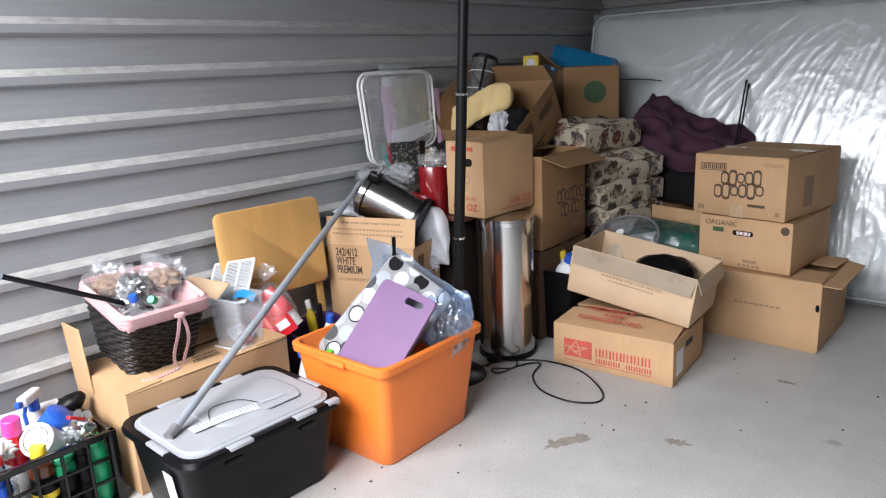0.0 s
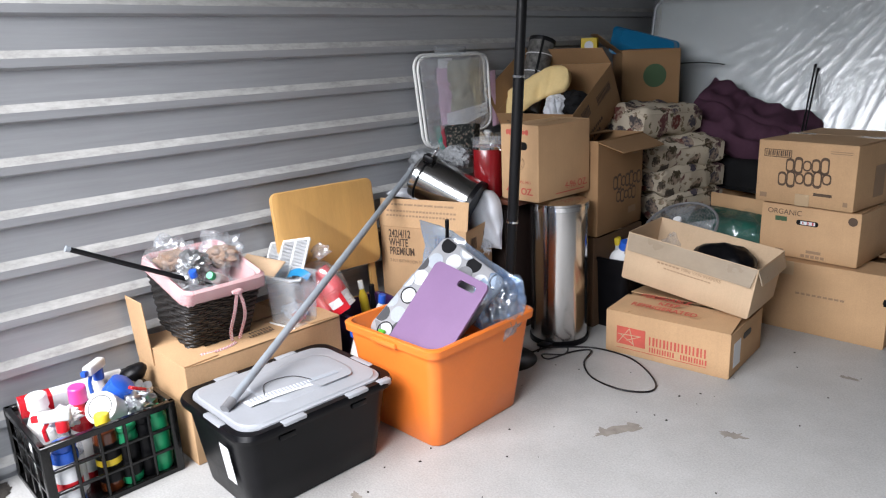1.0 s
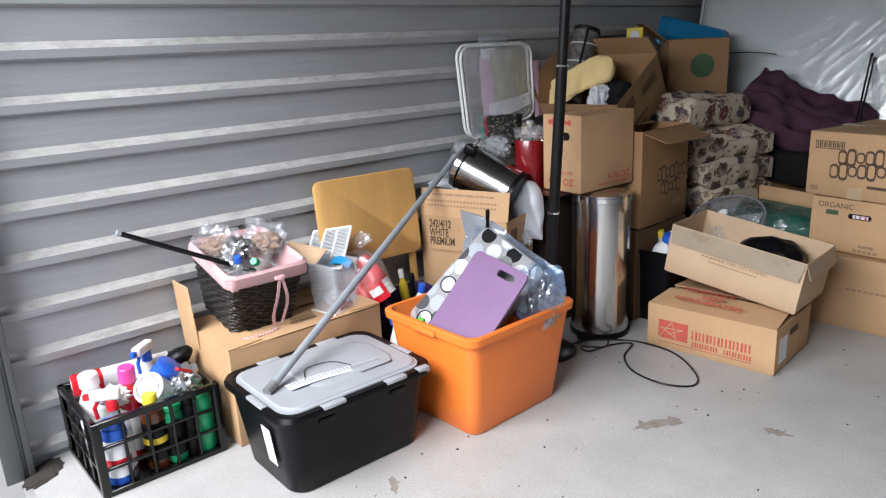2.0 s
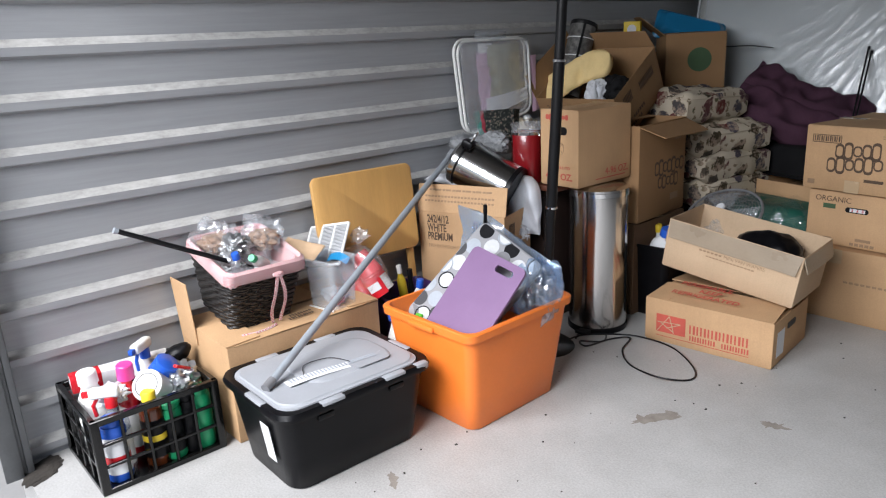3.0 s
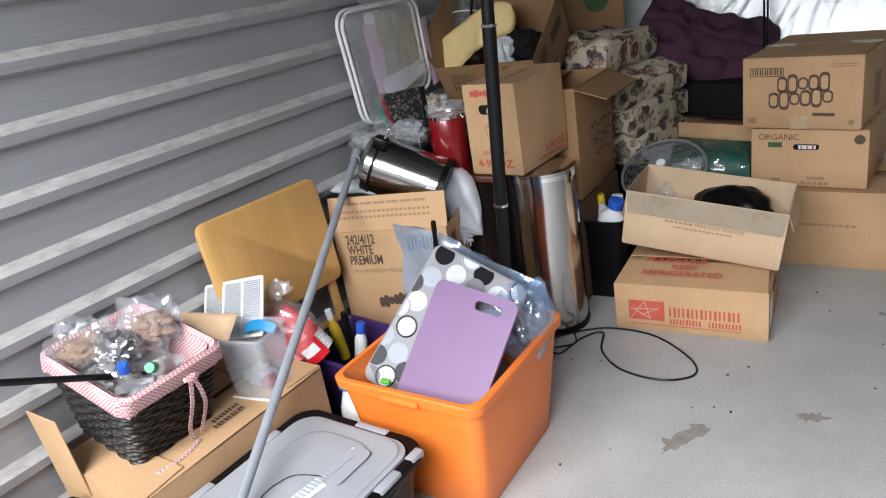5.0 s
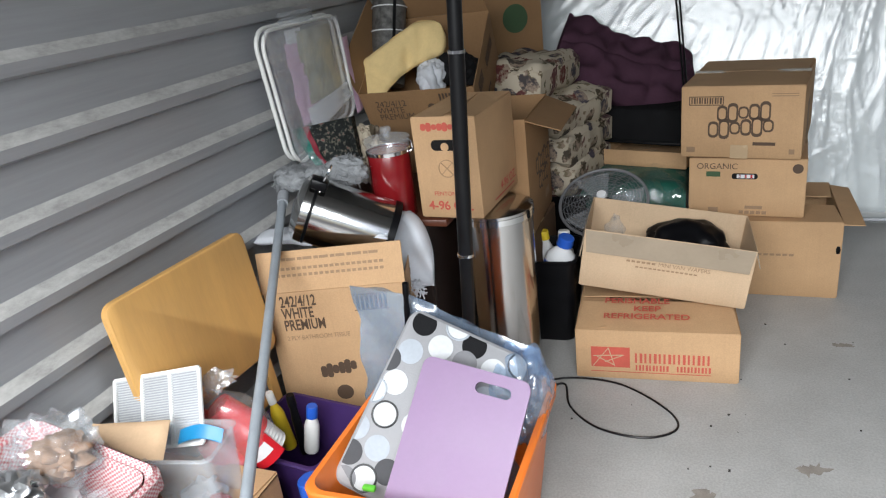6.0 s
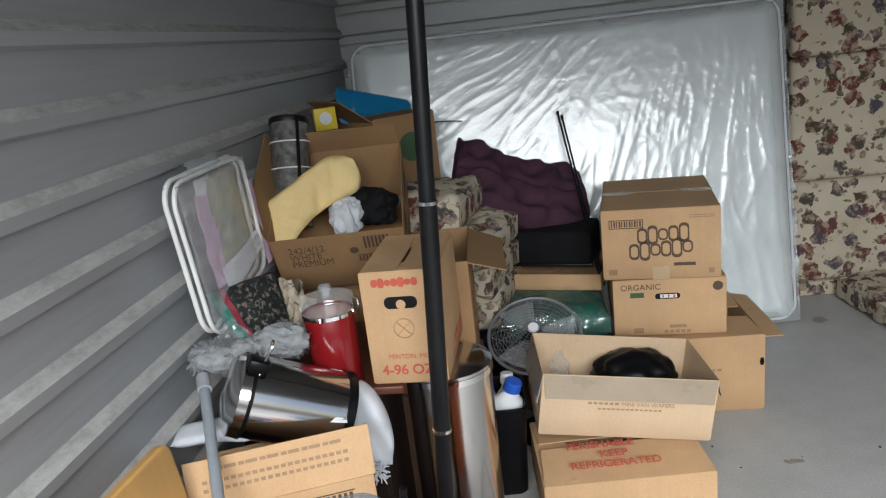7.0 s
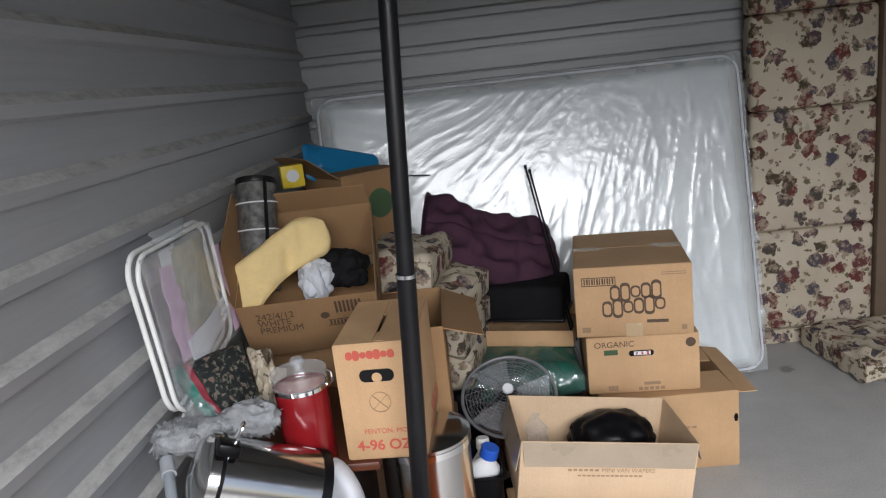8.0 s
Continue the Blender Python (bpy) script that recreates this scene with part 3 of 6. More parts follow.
def blobs(parent, side, w, d, x, z, cols, rows, cw, ch, material, slant=0.0, fill=None):
    """A brand name drawn as plain rounded shapes."""
    n = face(side, w, d)
    for mt, grow, dy in ((material, 1.0, 0.0), (fill, 0.68, -0.0006)):
        if mt is None:
            continue
        bm = bmesh.new()
        for r in range(rows):
            for c in range(cols - (r % 2)):
                k = 1 + 0.28 * math.sin(2.1 * c + r)
                pts = rrect(cw * 0.98 * grow, ch * 0.95 * k * grow, 0.42 * min(cw, ch) * grow)
                o = Vector((x + (c + 0.5 + 0.3 * (r % 2)) * cw, dy, z + (r + 0.5) * ch + slant * c))
                lo = [[n @ (o + Vector((px, yy, py))) for px, py in pts] for yy in (0.0004, -0.0005)]
                rings = [[bm.verts.new(p) for p in l] for l in lo]
                q = len(pts)
                for i in range(q):
                    bm.faces.new((rings[0][i], rings[0][(i + 1) % q], rings[1][(i + 1) % q], rings[1][i]))
                bm.faces.new(rings[1])
        tagged(part("brand_mark", bm, mt, parent, smooth=0), kind="stuff")


# the pair by the bare floor: a red-printed meat box and an open box tipped on it
W, D, H = 0.508, 0.37, 0.18
ob = carton("cardboard_box", "tan cardboard box with red logo, another box on top", W, D, H, pose(-0.536, 2.772, 0, 0, 0, 5.3), flaps={"front": (6, 0.17), "back": (6, 0.17), "left": (4, 0.1), "right": (-4, 0.1)}, material=M_CARD)
n = face("front", W, D)
part("logo_block", box(0.124, 0.0008, 0.076, n @ Matrix.Translation((-0.142, 0, 0.046))), M_INKR, ob, "red square logo block", 0)
star = bmesh.new()
for a, c in (((-0.198, 0.05), (-0.148, 0.119)), ((-0.148, 0.119), (-0.128, 0.05)), ((-0.198, 0.088), (-0.1, 0.094)), ((-0.185, 0.086), (-0.13, 0.055)), ((-0.1, 0.094), (-0.16, 0.066))):
    p, q = Vector((a[0], -0.001, a[1])), Vector((c[0], -0.001, c[1]))
    add_tube(star, [n @ p, n @ q], 0.0018, 4)
part("logo_star", star, M_CARDL, ob, smooth=0)
bars([(-0.064 + 0.0148 * i, 0.066, 0.0065 + 0.002 * (i % 3 == 1), 0.036) for i in range(16)] + [(-0.062 + 0.0107 * i, 0.037, 0.005 + 0.0015 * (i % 2), 0.021) for i in range(22) if i not in (10, 11)], n, M_INKR, ob)
bars([(-0.205, 0.028, 0.375, 0.0025)], n, M_INKR, ob, "printed_line")
hand_hole(ob, "right", W, D, 0.0, 0.13, 0.09, 0.025)
part("shipping_label", box(0.075, 0.0008, 0.1, face("right", W, D) @ Matrix.Translation((-0.11, 0, 0.035))), M_PAPER, ob, "white shipping label", 0)
for i, (word, y) in enumerate((("REFRIGERATED", -0.15), ("KEEP", -0.105), ("PERISHABLE", -0.06))):
    lettering(word, 0.042, pose(-0.165 if i != 1 else -0.07, y, H + 0.03 + 0.1 * (y + 0.15), 6), M_INKR, ob, squash=0.95, bold=0.0006)

W, D, H = 0.527, 0.31, 0.205
ob = carton("cardboard_box", "pale open cardboard box tipped askew on the red-printed box", W, D, H, pose(-0.53, 2.855, 0.25, 0, 8.5, 4.5), flaps={"front": (258, 0.075), "right": (248, 0.06), "left": (262, 0.1)}, material=M_CARDL)
for piece in ob.children:
    if piece.name.startswith("flap"):
        piece.data.materials[0] = M_FLAP
bars([(-0.12 + 0.016 * i, 0.112, 0.011, 0.007) for i in range(6)], face("front", W, D), M_INKF, ob)
lettering("MINI VAN WAFERS", 0.019, on_face("front", W, D, -0.02, 0.109), M_INKF, ob)
bars([(-0.09 + 0.014 * i, 0.095, 0.01, 0.005) for i in range(14)], face("front", W, D), M_INKF, ob)
bag = thing("black_bag", pose(-0.45, 2.92, 0.27), "crumpled black plastic bag in the open box", "bag")
part("film", crumple(0.14, 0.1, 0.09, pose(0, 0, 0.08), 0.16, 2.6, 4, 3.0), M_BLACKP, bag)
bag = thing("clear_bag", pose(-0.69, 2.93, 0.29), "crumpled clear plastic bag in the open box", "bag")
part("film", crumple(0.035, 0.06, 0.07, pose(0, 0, 0.08), 0.4, 6, 3, 8.0), M_FILM, bag, smooth=20)

# the stack of three
W, D, H = 0.5, 0.46, 0.305
ob = carton("cardboard_box", "plain tan cardboard box at the bottom of a stack of three", W, D, H, pose(-0.176, 3.485, 0, 0, 0, 0.5), flaps={"front": (0, 0.18), "back": (0, 0.18), "left": (0, 0.1), "right": (186, 0.07)})
hand_hole(ob, "front", W, D, 0.238, 0.2, 0.016, 0.03)
bars([(-0.1 + 0.022 * i, 0.17, 0.016, 0.009) for i in range(9)], face("front", W, D), M_INKF, ob)
part("tape", box(0.05, 0.0008, 0.06, face("front", W, D) @ Matrix.Translation((-0.14, 0, 0.25))), M_TAPE, ob, "shiny strip of tape", 0)
W, D, H = 0.405, 0.46, 0.222
ob = carton("cardboard_box", "tan cardboard box printed organic, middle of the stack", W, D, H, pose(-0.243, 3.517, 0.316, 0, 0, -4))
lettering("ORGANIC", 0.032, on_face("front", W, D, -0.175, 0.185), M_INK, ob)
bars([(-0.14, 0.155, 0.05, 0.02)], face("front", W, D), M_INKG, ob)
bars([(-0.02 + 0.02 * i, 0.01, 0.015, 0.012) for i in range(5)] + [(-0.0, 0.03, 0.06, 0.012), (-0.13, 0.012, 0.035, 0.02)], face("front", W, D), M_INKF, ob)
hand_hole(ob, "front", W, D, -0.005, 0.158, 0.09, 0.022)
part("hole_filling", box(0.06, 0.001, 0.014, face("front", W, D) @ Matrix.Translation((-0.002, -0.0012, 0.151))), M_PAPER, ob, "white and red things showing through", 0)
bars([(-0.025 + 0.02 * i, 0.152, 0.007, 0.012) for i in range(3)], face("front", W, D) @ Matrix.Translation((0, -0.0014, 0)), M_REDP, ob)
part("seal", lathe([(0, 0), (0.018, 0), (0.018, 0.0007), (0, 0.0007)], 20, on_face("front", W, D, 0.172, 0.19)), M_INK, ob, smooth=0)
W, D, H = 0.412, 0.52, 0.262
ob = carton("cardboard_box", "tan cardboard box with upside-down brand print, top of the stack", W, D, H, pose(-0.252, 3.527, 0.549, 0, 0, -8))
blobs(ob, "front", W, D, -0.08, 0.135, 5, 1, 0.036, 0.062, M_INK, 0.002, M_CARD)
blobs(ob, "front", W, D, -0.11, 0.075, 6, 1, 0.037, 0.064, M_INK, 0.003, M_CARD)
bars([(0.045, 0.05, 0.075, 0.012)], face("front", W, D), M_INK, ob)
n = face("front", W, D)
bars([(-0.178, 0.196, 0.12, 0.003), (-0.178, 0.226, 0.12, 0.003)] + [(-0.178, 0.196, 0.003, 0.033), (-0.061, 0.196, 0.003, 0.033)] + [(-0.17 + 0.009 * i, 0.202, 0.004 + 0.002 * (i % 2), 0.022) for i in range(12)], n, M_INK, ob, "barcode")
bars([(0.1, 0.235 - 0.008 * i, 0.085, 0.003) for i in range(2)] + [(-0.185, 0.02, 0.03, 0.02), (0.165, 0.02, 0.018, 0.018)], n, M_INKF, ob)
part("tape", box(0.06, 0.0008, 0.05, n @ Matrix.Translation((0.0, 0, 0.0))), M_TAPE, ob, "strip of tape", 0)
bars([(-0.1, 0.04, 0.09, 0.13)], face("right", W, D), M_INKF, ob)

# bottle box on the steel bin
W, D, H = 0.2, 0.335, 0.305
ob = carton("cardboard_box", "narrow tan cardboard box with red print, standing on the steel bin", W, D, H, pose(-1.08, 2.563, 0.632, 0, 0, -2), flaps={"left": (3, 0.095), "right": (3, 0.095), "front": (-4, 0.1), "back": (-4, 0.1)})
blobs(ob, "front", W, D, -0.07, 0.268, 7, 1, 0.017, 0.022, M_INKR)
hand_hole(ob, "front", W, D, 0.0, 0.225, 0.085, 0.032)
part("hole_filling", lathe([(0, 0), (0.018, 0), (0.0, 0.002)], 16, on_face("front", W, D, 0, 0.22)), M_CARD, ob, smooth=0)
ring = bmesh.new()
rp = [face("front", W, D) @ Vector((0.026 * math.cos(a), 0, 0.155 + 0.026 * math.sin(a))) for a in (2 * math.pi * i / 24 for i in range(24))]
add_tube(ring, rp, 0.0012, 4, True)
for s in (-1, 1):
    add_tube(ring, [face("front", W, D) @ Vector((-0.017, 0, 0.155 - s * 0.017)), face("front", W, D) @ Vector((0.017, 0, 0.155 + s * 0.017))], 0.0012, 4)
part("printed_ring", ring, M_INKF, ob, smooth=0)
lettering("FENTON, MO", 0.018, on_face("front", W, D, -0.05, 0.072), M_INKR, ob)
lettering("4-96 OZ.", 0.038, on_face("front", W, D, -0.072, 0.028), M_INKR, ob, bold=0.0008)
lettering("4-96 OZ.", 0.04, on_face("right", W, D, 0.0, 0.035), M_INKR, ob)
bars([(-0.06, 0.02, 0.19, 0.004)], face("right", W, D), M_INKR, ob)

# tissue box below the small steel bin
W, D, H = 0.4, 0.26, 0.54
ob = carton("cardboard_box", "tan tissue box with brown printing, front flap leaning back", W, D, H, pose(-1.382, 2.195, 0, 0, 0, 19), flaps={})
lean = pose(0, -D / 2 + 0.0025, H, -12)
part("flap", box(W + 0.01, 0.004, 0.118, lean, 0.001, 1), M_CARD, ob)
n = face("front", W, D)
bars([(-0.15 + 0.0155 * i, 0.09, 0.01 + 0.003 * (i % 3), 0.008) for i in range(19)] + [(-0.17 + 0.0155 * i, 0.063, 0.011, 0.008) for i in range(21)] + [(-0.17 + 0.0155 * i, 0.044, 0.0105, 0.008) for i in range(21)], lean @ Matrix.Translation((0, -0.0026, 0)), M_INKF, ob)
lettering("242/4/12\nWHITE\nPREMIUM", 0.047, on_face("front", W, D, -0.158, 0.496), M_INK, ob, squash=0.62, bold=0.001)
lettering("2 PLY BATHROOM TISSUE", 0.02, on_face("front", W, D, -0.158, 0.388), M_INKF, ob, squash=0.8)
bars([(0.06 + 0.013 * i, 0.47, 0.008, 0.04) for i in range(7)] + [(0.052, 0.465, 0.1, 0.003), (0.052, 0.513, 0.1, 0.003)], n, M_INK, ob, "barcode")
blobs(ob, "front", W, D, -0.08, 0.255, 6, 1, 0.018, 0.04, M_INK, 0.003)
part("seal", lathe([(0, 0), (0.025, 0), (0.025, 0.0007), (0, 0.0007)], 24, on_face("front", W, D, -0.02, 0.2)), M_INK, ob, smooth=0)
bars([(-0.09 + 0.012 * i, 0.45, 0.007, 0.05) for i in range(5)] + [(0.04 + 0.012 * i, 0.44, 0.007, 0.065) for i in range(5)], face("right", W, D), M_INK, ob, "barcode")

# box under the basket
W, D, H = 0.37, 0.585, 0.336
ob = carton("cardboard_box", "tan cardboard box carrying the wicker basket, one flap up", W, D, H, pose(-1.425, 1.27, 0, 0, 0, 0), flaps={"left": (0, 0.17), "right": (0, 0.18), "front": (0, 0.12), "back": (0, 0.12)})
part("standing_flap", box(0.13, 0.004, 0.22, pose(-0.11, -0.2945, 0.28, 3, 0, 0), 0.001, 1), M_CARD, ob)
bars([(0.04, -0.2, 0.1, 0.003)], pose(0, 0, H + 0.0052, -90), M_INK, ob)
bars([(0.045 + 0.011 * i, 0, 0.006 + 0.002 * (i % 2), 0.016) for i in range(9)] + [(0.06 + 0.011 * i, 0.026, 0.006, 0.016) for i in range(8)], pose(0.13, -0.08, H + 0.006, 0, 0, 90) @ pose(0, 0, 0, -90, 0, 0), M_INK, ob)

# boxes at the back
W, D, H = 0.42, 0.42, 0.24
ob = carton("cardboard_box", "open brown tissue box tipped forward, full of kitchen textiles", W, D, H, pose(-1.372, 3.105, 0.838, 30, 0, 6), flaps={"left": (100, 0.12), "back": (75, 0.1)}, material=M_CARDD)
lettering("242/4/12\nWHITE\nPREMIUM", 0.038, on_face("front", W, D, -0.16, 0.175), M_INK, ob, squash=0.85)
part("seal", lathe([(0, 0), (0.014, 0), (0.014, 0.0007), (0, 0.0007)], 16, on_face("front", W, D, 0.045, 0.165)), M_INK, ob, smooth=0)
bars([(0.08 + 0.012 * i, 0.17, 0.007, 0.05) for i in range(7)] + [(0.05, 0.115, 0.12, 0.003), (0.05, 0.14, 0.12, 0.003)] + [(0.055 + 0.011 * i, 0.12, 0.006, 0.018) for i in range(10)], face("front", W, D), M_INK, ob, "barcode")
bars([(-0.15 + 0.012 * i, 0.15, 0.007, 0.05) for i in range(7)] + [(0.0, 0.14, 0.15, 0.003), (0.0, 0.18, 0.15, 0.003)] + [(0.006 + 0.012 * i, 0.146, 0.007, 0.03) for i in range(12)] + [(-0.16 + 0.02 * i, 0.06, 0.013, 0.016) for i in range(9)] + [(-0.16 + 0.02 * i, 0.03, 0.013, 0.016) for i in range(7)], face("right", W, D), M_INK, ob)
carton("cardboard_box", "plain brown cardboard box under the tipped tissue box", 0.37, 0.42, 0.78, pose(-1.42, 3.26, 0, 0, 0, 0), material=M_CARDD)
W, D, H = 0.25, 0.4, 0.42
# lower box: the shade it stands in is put into its cardboard colour
ob = carton("cardboard_box", "brown cardboard box low in the back stack, coloured dark for shade", W, D, 0.415, pose(-1.075, 2.935, 0), material=M_CARD_SHADE)
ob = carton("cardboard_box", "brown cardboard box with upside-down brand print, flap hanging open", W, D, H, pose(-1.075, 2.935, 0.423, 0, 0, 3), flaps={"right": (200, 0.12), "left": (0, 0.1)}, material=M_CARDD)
blobs(ob, "right", W, D, -0.07, 0.185, 7, 1, 0.036, 0.066, M_INK, 0.0, M_CARDD)
blobs(ob, "right", W, D, -0.04, 0.125, 5, 1, 0.035, 0.055, M_INK, 0.0, M_CARDD)
bars([(0.07, 0.06, 0.07, 0.03), (0.1, 0.33, 0.05, 0.04)], face("right", W, D), M_INKF, ob)
W, D, H = 0.3, 0.3, 0.3
ob = carton("cardboard_box", "brown cardboard box with a green round print, blue tray on top", W, D, H, pose(-1.318, 3.752, 0.9, 0, 0, 42), flaps={"left": (142, 0.16), "front": (0, 0.148), "back": (0, 0.148), "right": (-3, 0.1)}, material=M_CARDD)
part("round_print", lathe([(0, 0), (0.06, 0), (0.06, 0.0008), (0, 0.0008)], 28, on_face("front", W, D, 0.02, 0.17)), M_INKG, ob, "green round print", 0)
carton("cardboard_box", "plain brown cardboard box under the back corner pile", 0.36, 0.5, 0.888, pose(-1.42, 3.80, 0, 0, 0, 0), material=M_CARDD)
W, D, H = 0.4, 0.38, 0.07
ob = carton("cardboard_box", "shallow open cardboard tray under the dark seat", W, D, H, pose(-0.63, 3.74, 0.43, 0, 0, -14), flaps={}, material=M_CARD)


# ---- bedding and upholstery along the back wall ----
def frame_of(o, u, v):
    """A pose with its origin at o, x along u, y along v."""
    o, u, v = Vector(o), Vector(u).normalized(), Vector(v)
    n = u.cross(v).normalized()
    w = n.cross(u)
    return Matrix(((u.x, w.x, n.x, o.x), (u.y, w.y, n.y, o.y), (u.z, w.z, n.z, o.z), (0, 0, 0, 1)))


MW, MH, MT = 1.99, 1.49, 0.22
mattress = thing("mattress", pose(-0.535, 4.195, 0.748, 79, 0, 2), "white queen mattress in clear plastic leaning on the back wall", "mattress")
part("ticking", box(MW, MH, MT, pose(0, 0, -MT / 2), 0.075, 6), M_TICK, mattress)
for s in (-1, 1):
    loop = [Vector((x, y, s * (MT / 2 - 0.03))) for x, y in rrect(MW - 0.01, MH - 0.01, 0.08, 8)]
    part("piping", tube(loop, 0.006, 6, True), M_WCLOTH, mattress)


def wrap_front(u, v):
    x, y = (u - 0.5) * (MW + 0.05), (v - 0.5) * (MH + 0.03)
    dx, dy = x - 0.75, y - 1.15
    ang, dist = math.atan2(dy, dx), math.hypot(dx, dy)
    f = 1 - abs(noise.noise((ang * 34.0 + 2.5 * noise.noise((x * 2, y * 2, 4.0)), dist * 2.2, 0.3))) * 2.4
    g = 1 - abs(noise.noise((x * 7 - y * 2.5, y * 6 + x * 3, 7.0))) * 2.6
    h = 1 - abs(noise.noise((x * 19 + 4 * y, y * 9 - x * 3, 11.0))) * 2.4
    low = 0.35 + 0.65 * min(1.0, max(0.0, 0.75 - v + 0.35 * u))
    lift = 0.008 + low * (0.0045 * max(0, f) ** 4 + 0.002 * max(0, g) ** 3) + 0.0006 * max(0, h) ** 2
    e = min(u, 1 - u, v, 1 - v)
    z = MT / 2 + lift - max(0.0, 0.05 - e) * 2.2 * (0.6 + 0.2 * noise.noise((x * 9, y * 9, 1)))
    return Vector((x, y, z))


part("plastic_wrap", slab(230, 170, wrap_front, lambda u, v: wrap_front(u, v) - Vector((0, 0, 0.0008))), M_WRAP, mattress, "clear crinkled plastic wrap", 180)
for k, (vy, ln) in enumerate(((-0.55, 0.3), (-0.15, 0.25), (0.35, 0.35))):
    part("loose_wrap", slab(5, 14, lambda u, v: Vector((MW / 2 - 0.02 + u * (0.05 + 0.025 * math.sin(9 * v + k)), vy + v * ln, 0.02 + 0.05 * noise.noise((u * 4, v * 6, k)))), lambda u, v: Vector((MW / 2 - 0.02 + u * (0.05 + 0.025 * math.sin(9 * v + k)), vy + v * ln, 0.019 + 0.05 * noise.noise((u * 4, v * 6, k))))), M_WRAP, mattress, smooth=180)

sofa = thing("sofa", pose(0.84, 4.41, 0), "floral sofa standing on end against the back wall", "sofa")
for z0, z1 in ((0.0, 0.078), (0.08, 0.602), (0.604, 1.2), (1.202, 1.655), (1.657, 2.12)):
    part("cushion", box(0.6, 0.12, z1 - z0, pose(0, 0, z0), 0.03 if z1 - z0 > 0.1 else 0.012, 4), M_FLORAL, sofa)
part("side_panel", box(0.27, 0.14, 2.1, pose(0.44, 0, 0, 0, 0, 0), 0.01), M_BROWNL, sofa, "dark brown side panel")
part("frame", box(0.85, 0.02, 2.1, pose(0.145, 0.075, 0), 0.004), M_DWOOD, sofa)


def seat_cushion(m, w, h, t, label, seed):
    ob = thing("seat_cushion", m, label, "cushion", "floral sofa cushions")
    part("cover", pillow(w, h, t, 24, 20, 0.028, seed=seed, edge=t * 0.3), M_FLORAL, ob)
    part("piping", tube([Vector((x, y, t * 0.3)) for x, y in rrect(w * 0.955, h * 0.955, 0.03, 6)], 0.004, 6, True), M_FLORAL, ob)
    return ob


seat_cushion(pose(1.03, 4.06, 0.068, 0, 0, 6), 0.52, 0.54, 0.135, "floral cream sofa cushion lying on the floor", 1.0)
seat_cushion(pose(-1.03, 3.5, 0.46, 0, 0, -10), 0.38, 0.46, 0.15, "floral sofa cushion at the bottom of a stack", 2.0)
seat_cushion(pose(-1.03, 3.49, 0.595, 1, 3, -14), 0.38, 0.46, 0.14, "floral sofa cushion low in a stack", 7.0)
seat_cushion(pose(-1.035, 3.48, 0.725, 2, 6, -18), 0.38, 0.46, 0.14, "floral sofa cushion in the middle of a stack", 3.0)
seat_cushion(pose(-1.105, 3.45, 0.87, -2, 4, -8), 0.3, 0.48, 0.145, "floral sofa cushion on top of a stack", 4.0)
part_base = thing("storage_bin", pose(-1.04, 3.52, 0), "dark storage bin under the floral cushions", "bin")
part("body", tub(0.34, 0.4, 0.36, 0.42, 0.38, 0.03, 0.004, 0.01, 0.02), M_BLACKP, part_base)
cus = thing("chair_cushion", frame_of((-0.775, 3.9, 0.795), (0.506, 0.13, -0.2), (0.013, 0.33, 0.22)), "plum purple tufted chair cushion leaning on the mattress", "cushion")


def tufts(u, v):
    d = min(math.hypot((u - a) * 1.35, v - b) for a in (0.2, 0.5, 0.8) for b in (0.28, 0.72))
    seam = min(abs(v - 0.5), abs(u - 0.35) * 1.3, abs(u - 0.65) * 1.3)
    return -0.045 * math.exp(-(d / 0.1) ** 2) - 0.012 * math.exp(-(seam / 0.03) ** 2)


plum = pillow(0.65, 0.43, 0.18, 44, 34, 0.03, tufts, 6.0)
for vert in plum.verts:
    u, v = vert.co.x / 0.65 + 0.5, vert.co.y / 0.43 + 0.5
    vert.co.y += v * (0.02 * (1 - u) ** 3 - 0.035 * math.sin(math.pi * u)) + 0.012 * math.sin(9 * u)
    vert.co.x *= 1 + 0.05 * math.cos(math.pi * (v - 0.3))
part("cover", plum, M_PLUM, cus)
for a in (0.2, 0.5, 0.8):
    for b in (0.28, 0.72):
        part("button", lathe([(0, 0.006), (0.008, 0.004), (0.01, 0)], 12, pose((a - 0.5) * 0.65, (b - 0.5) * 0.41, 0.026)), M_PLUM, cus)

seat = thing("stool", pose(-0.665, 3.78, 0.504, 0, 0, -16), "black upholstered stool seat under the plum cushion", "stool")
part("seat", box(0.4, 0.24, 0.15, None, 0.02, 3), M_BCLOTH, seat)
part("trim", box(0.41, 0.25, 0.012, pose(0, 0, -0.002), 0.003), M_BLACKM, seat)
comf = thing("wrapped_comforter", pose(-0.71, 3.62, 0.355), "green comforter in a glossy clear bag", "bedding")
part("cover", pillow(0.5, 0.62, 0.15, 26, 26, 0.02, seed=3.0, edge=0.03), M_DGREEN, comf)
part("bag", pillow(0.53, 0.66, 0.165, 30, 30, 0.035, seed=5.0, edge=0.02), M_CLEAR, comf, "clear plastic bag")
sb = thing("storage_bin", pose(-0.71, 3.62, 0), "dark wooden storage crate under the green comforter", "bin")
part("body", tub(0.46, 0.56, 0.48, 0.58, 0.28, 0.02, 0.006, 0.006, 0.02), M_DWOOD, sb)
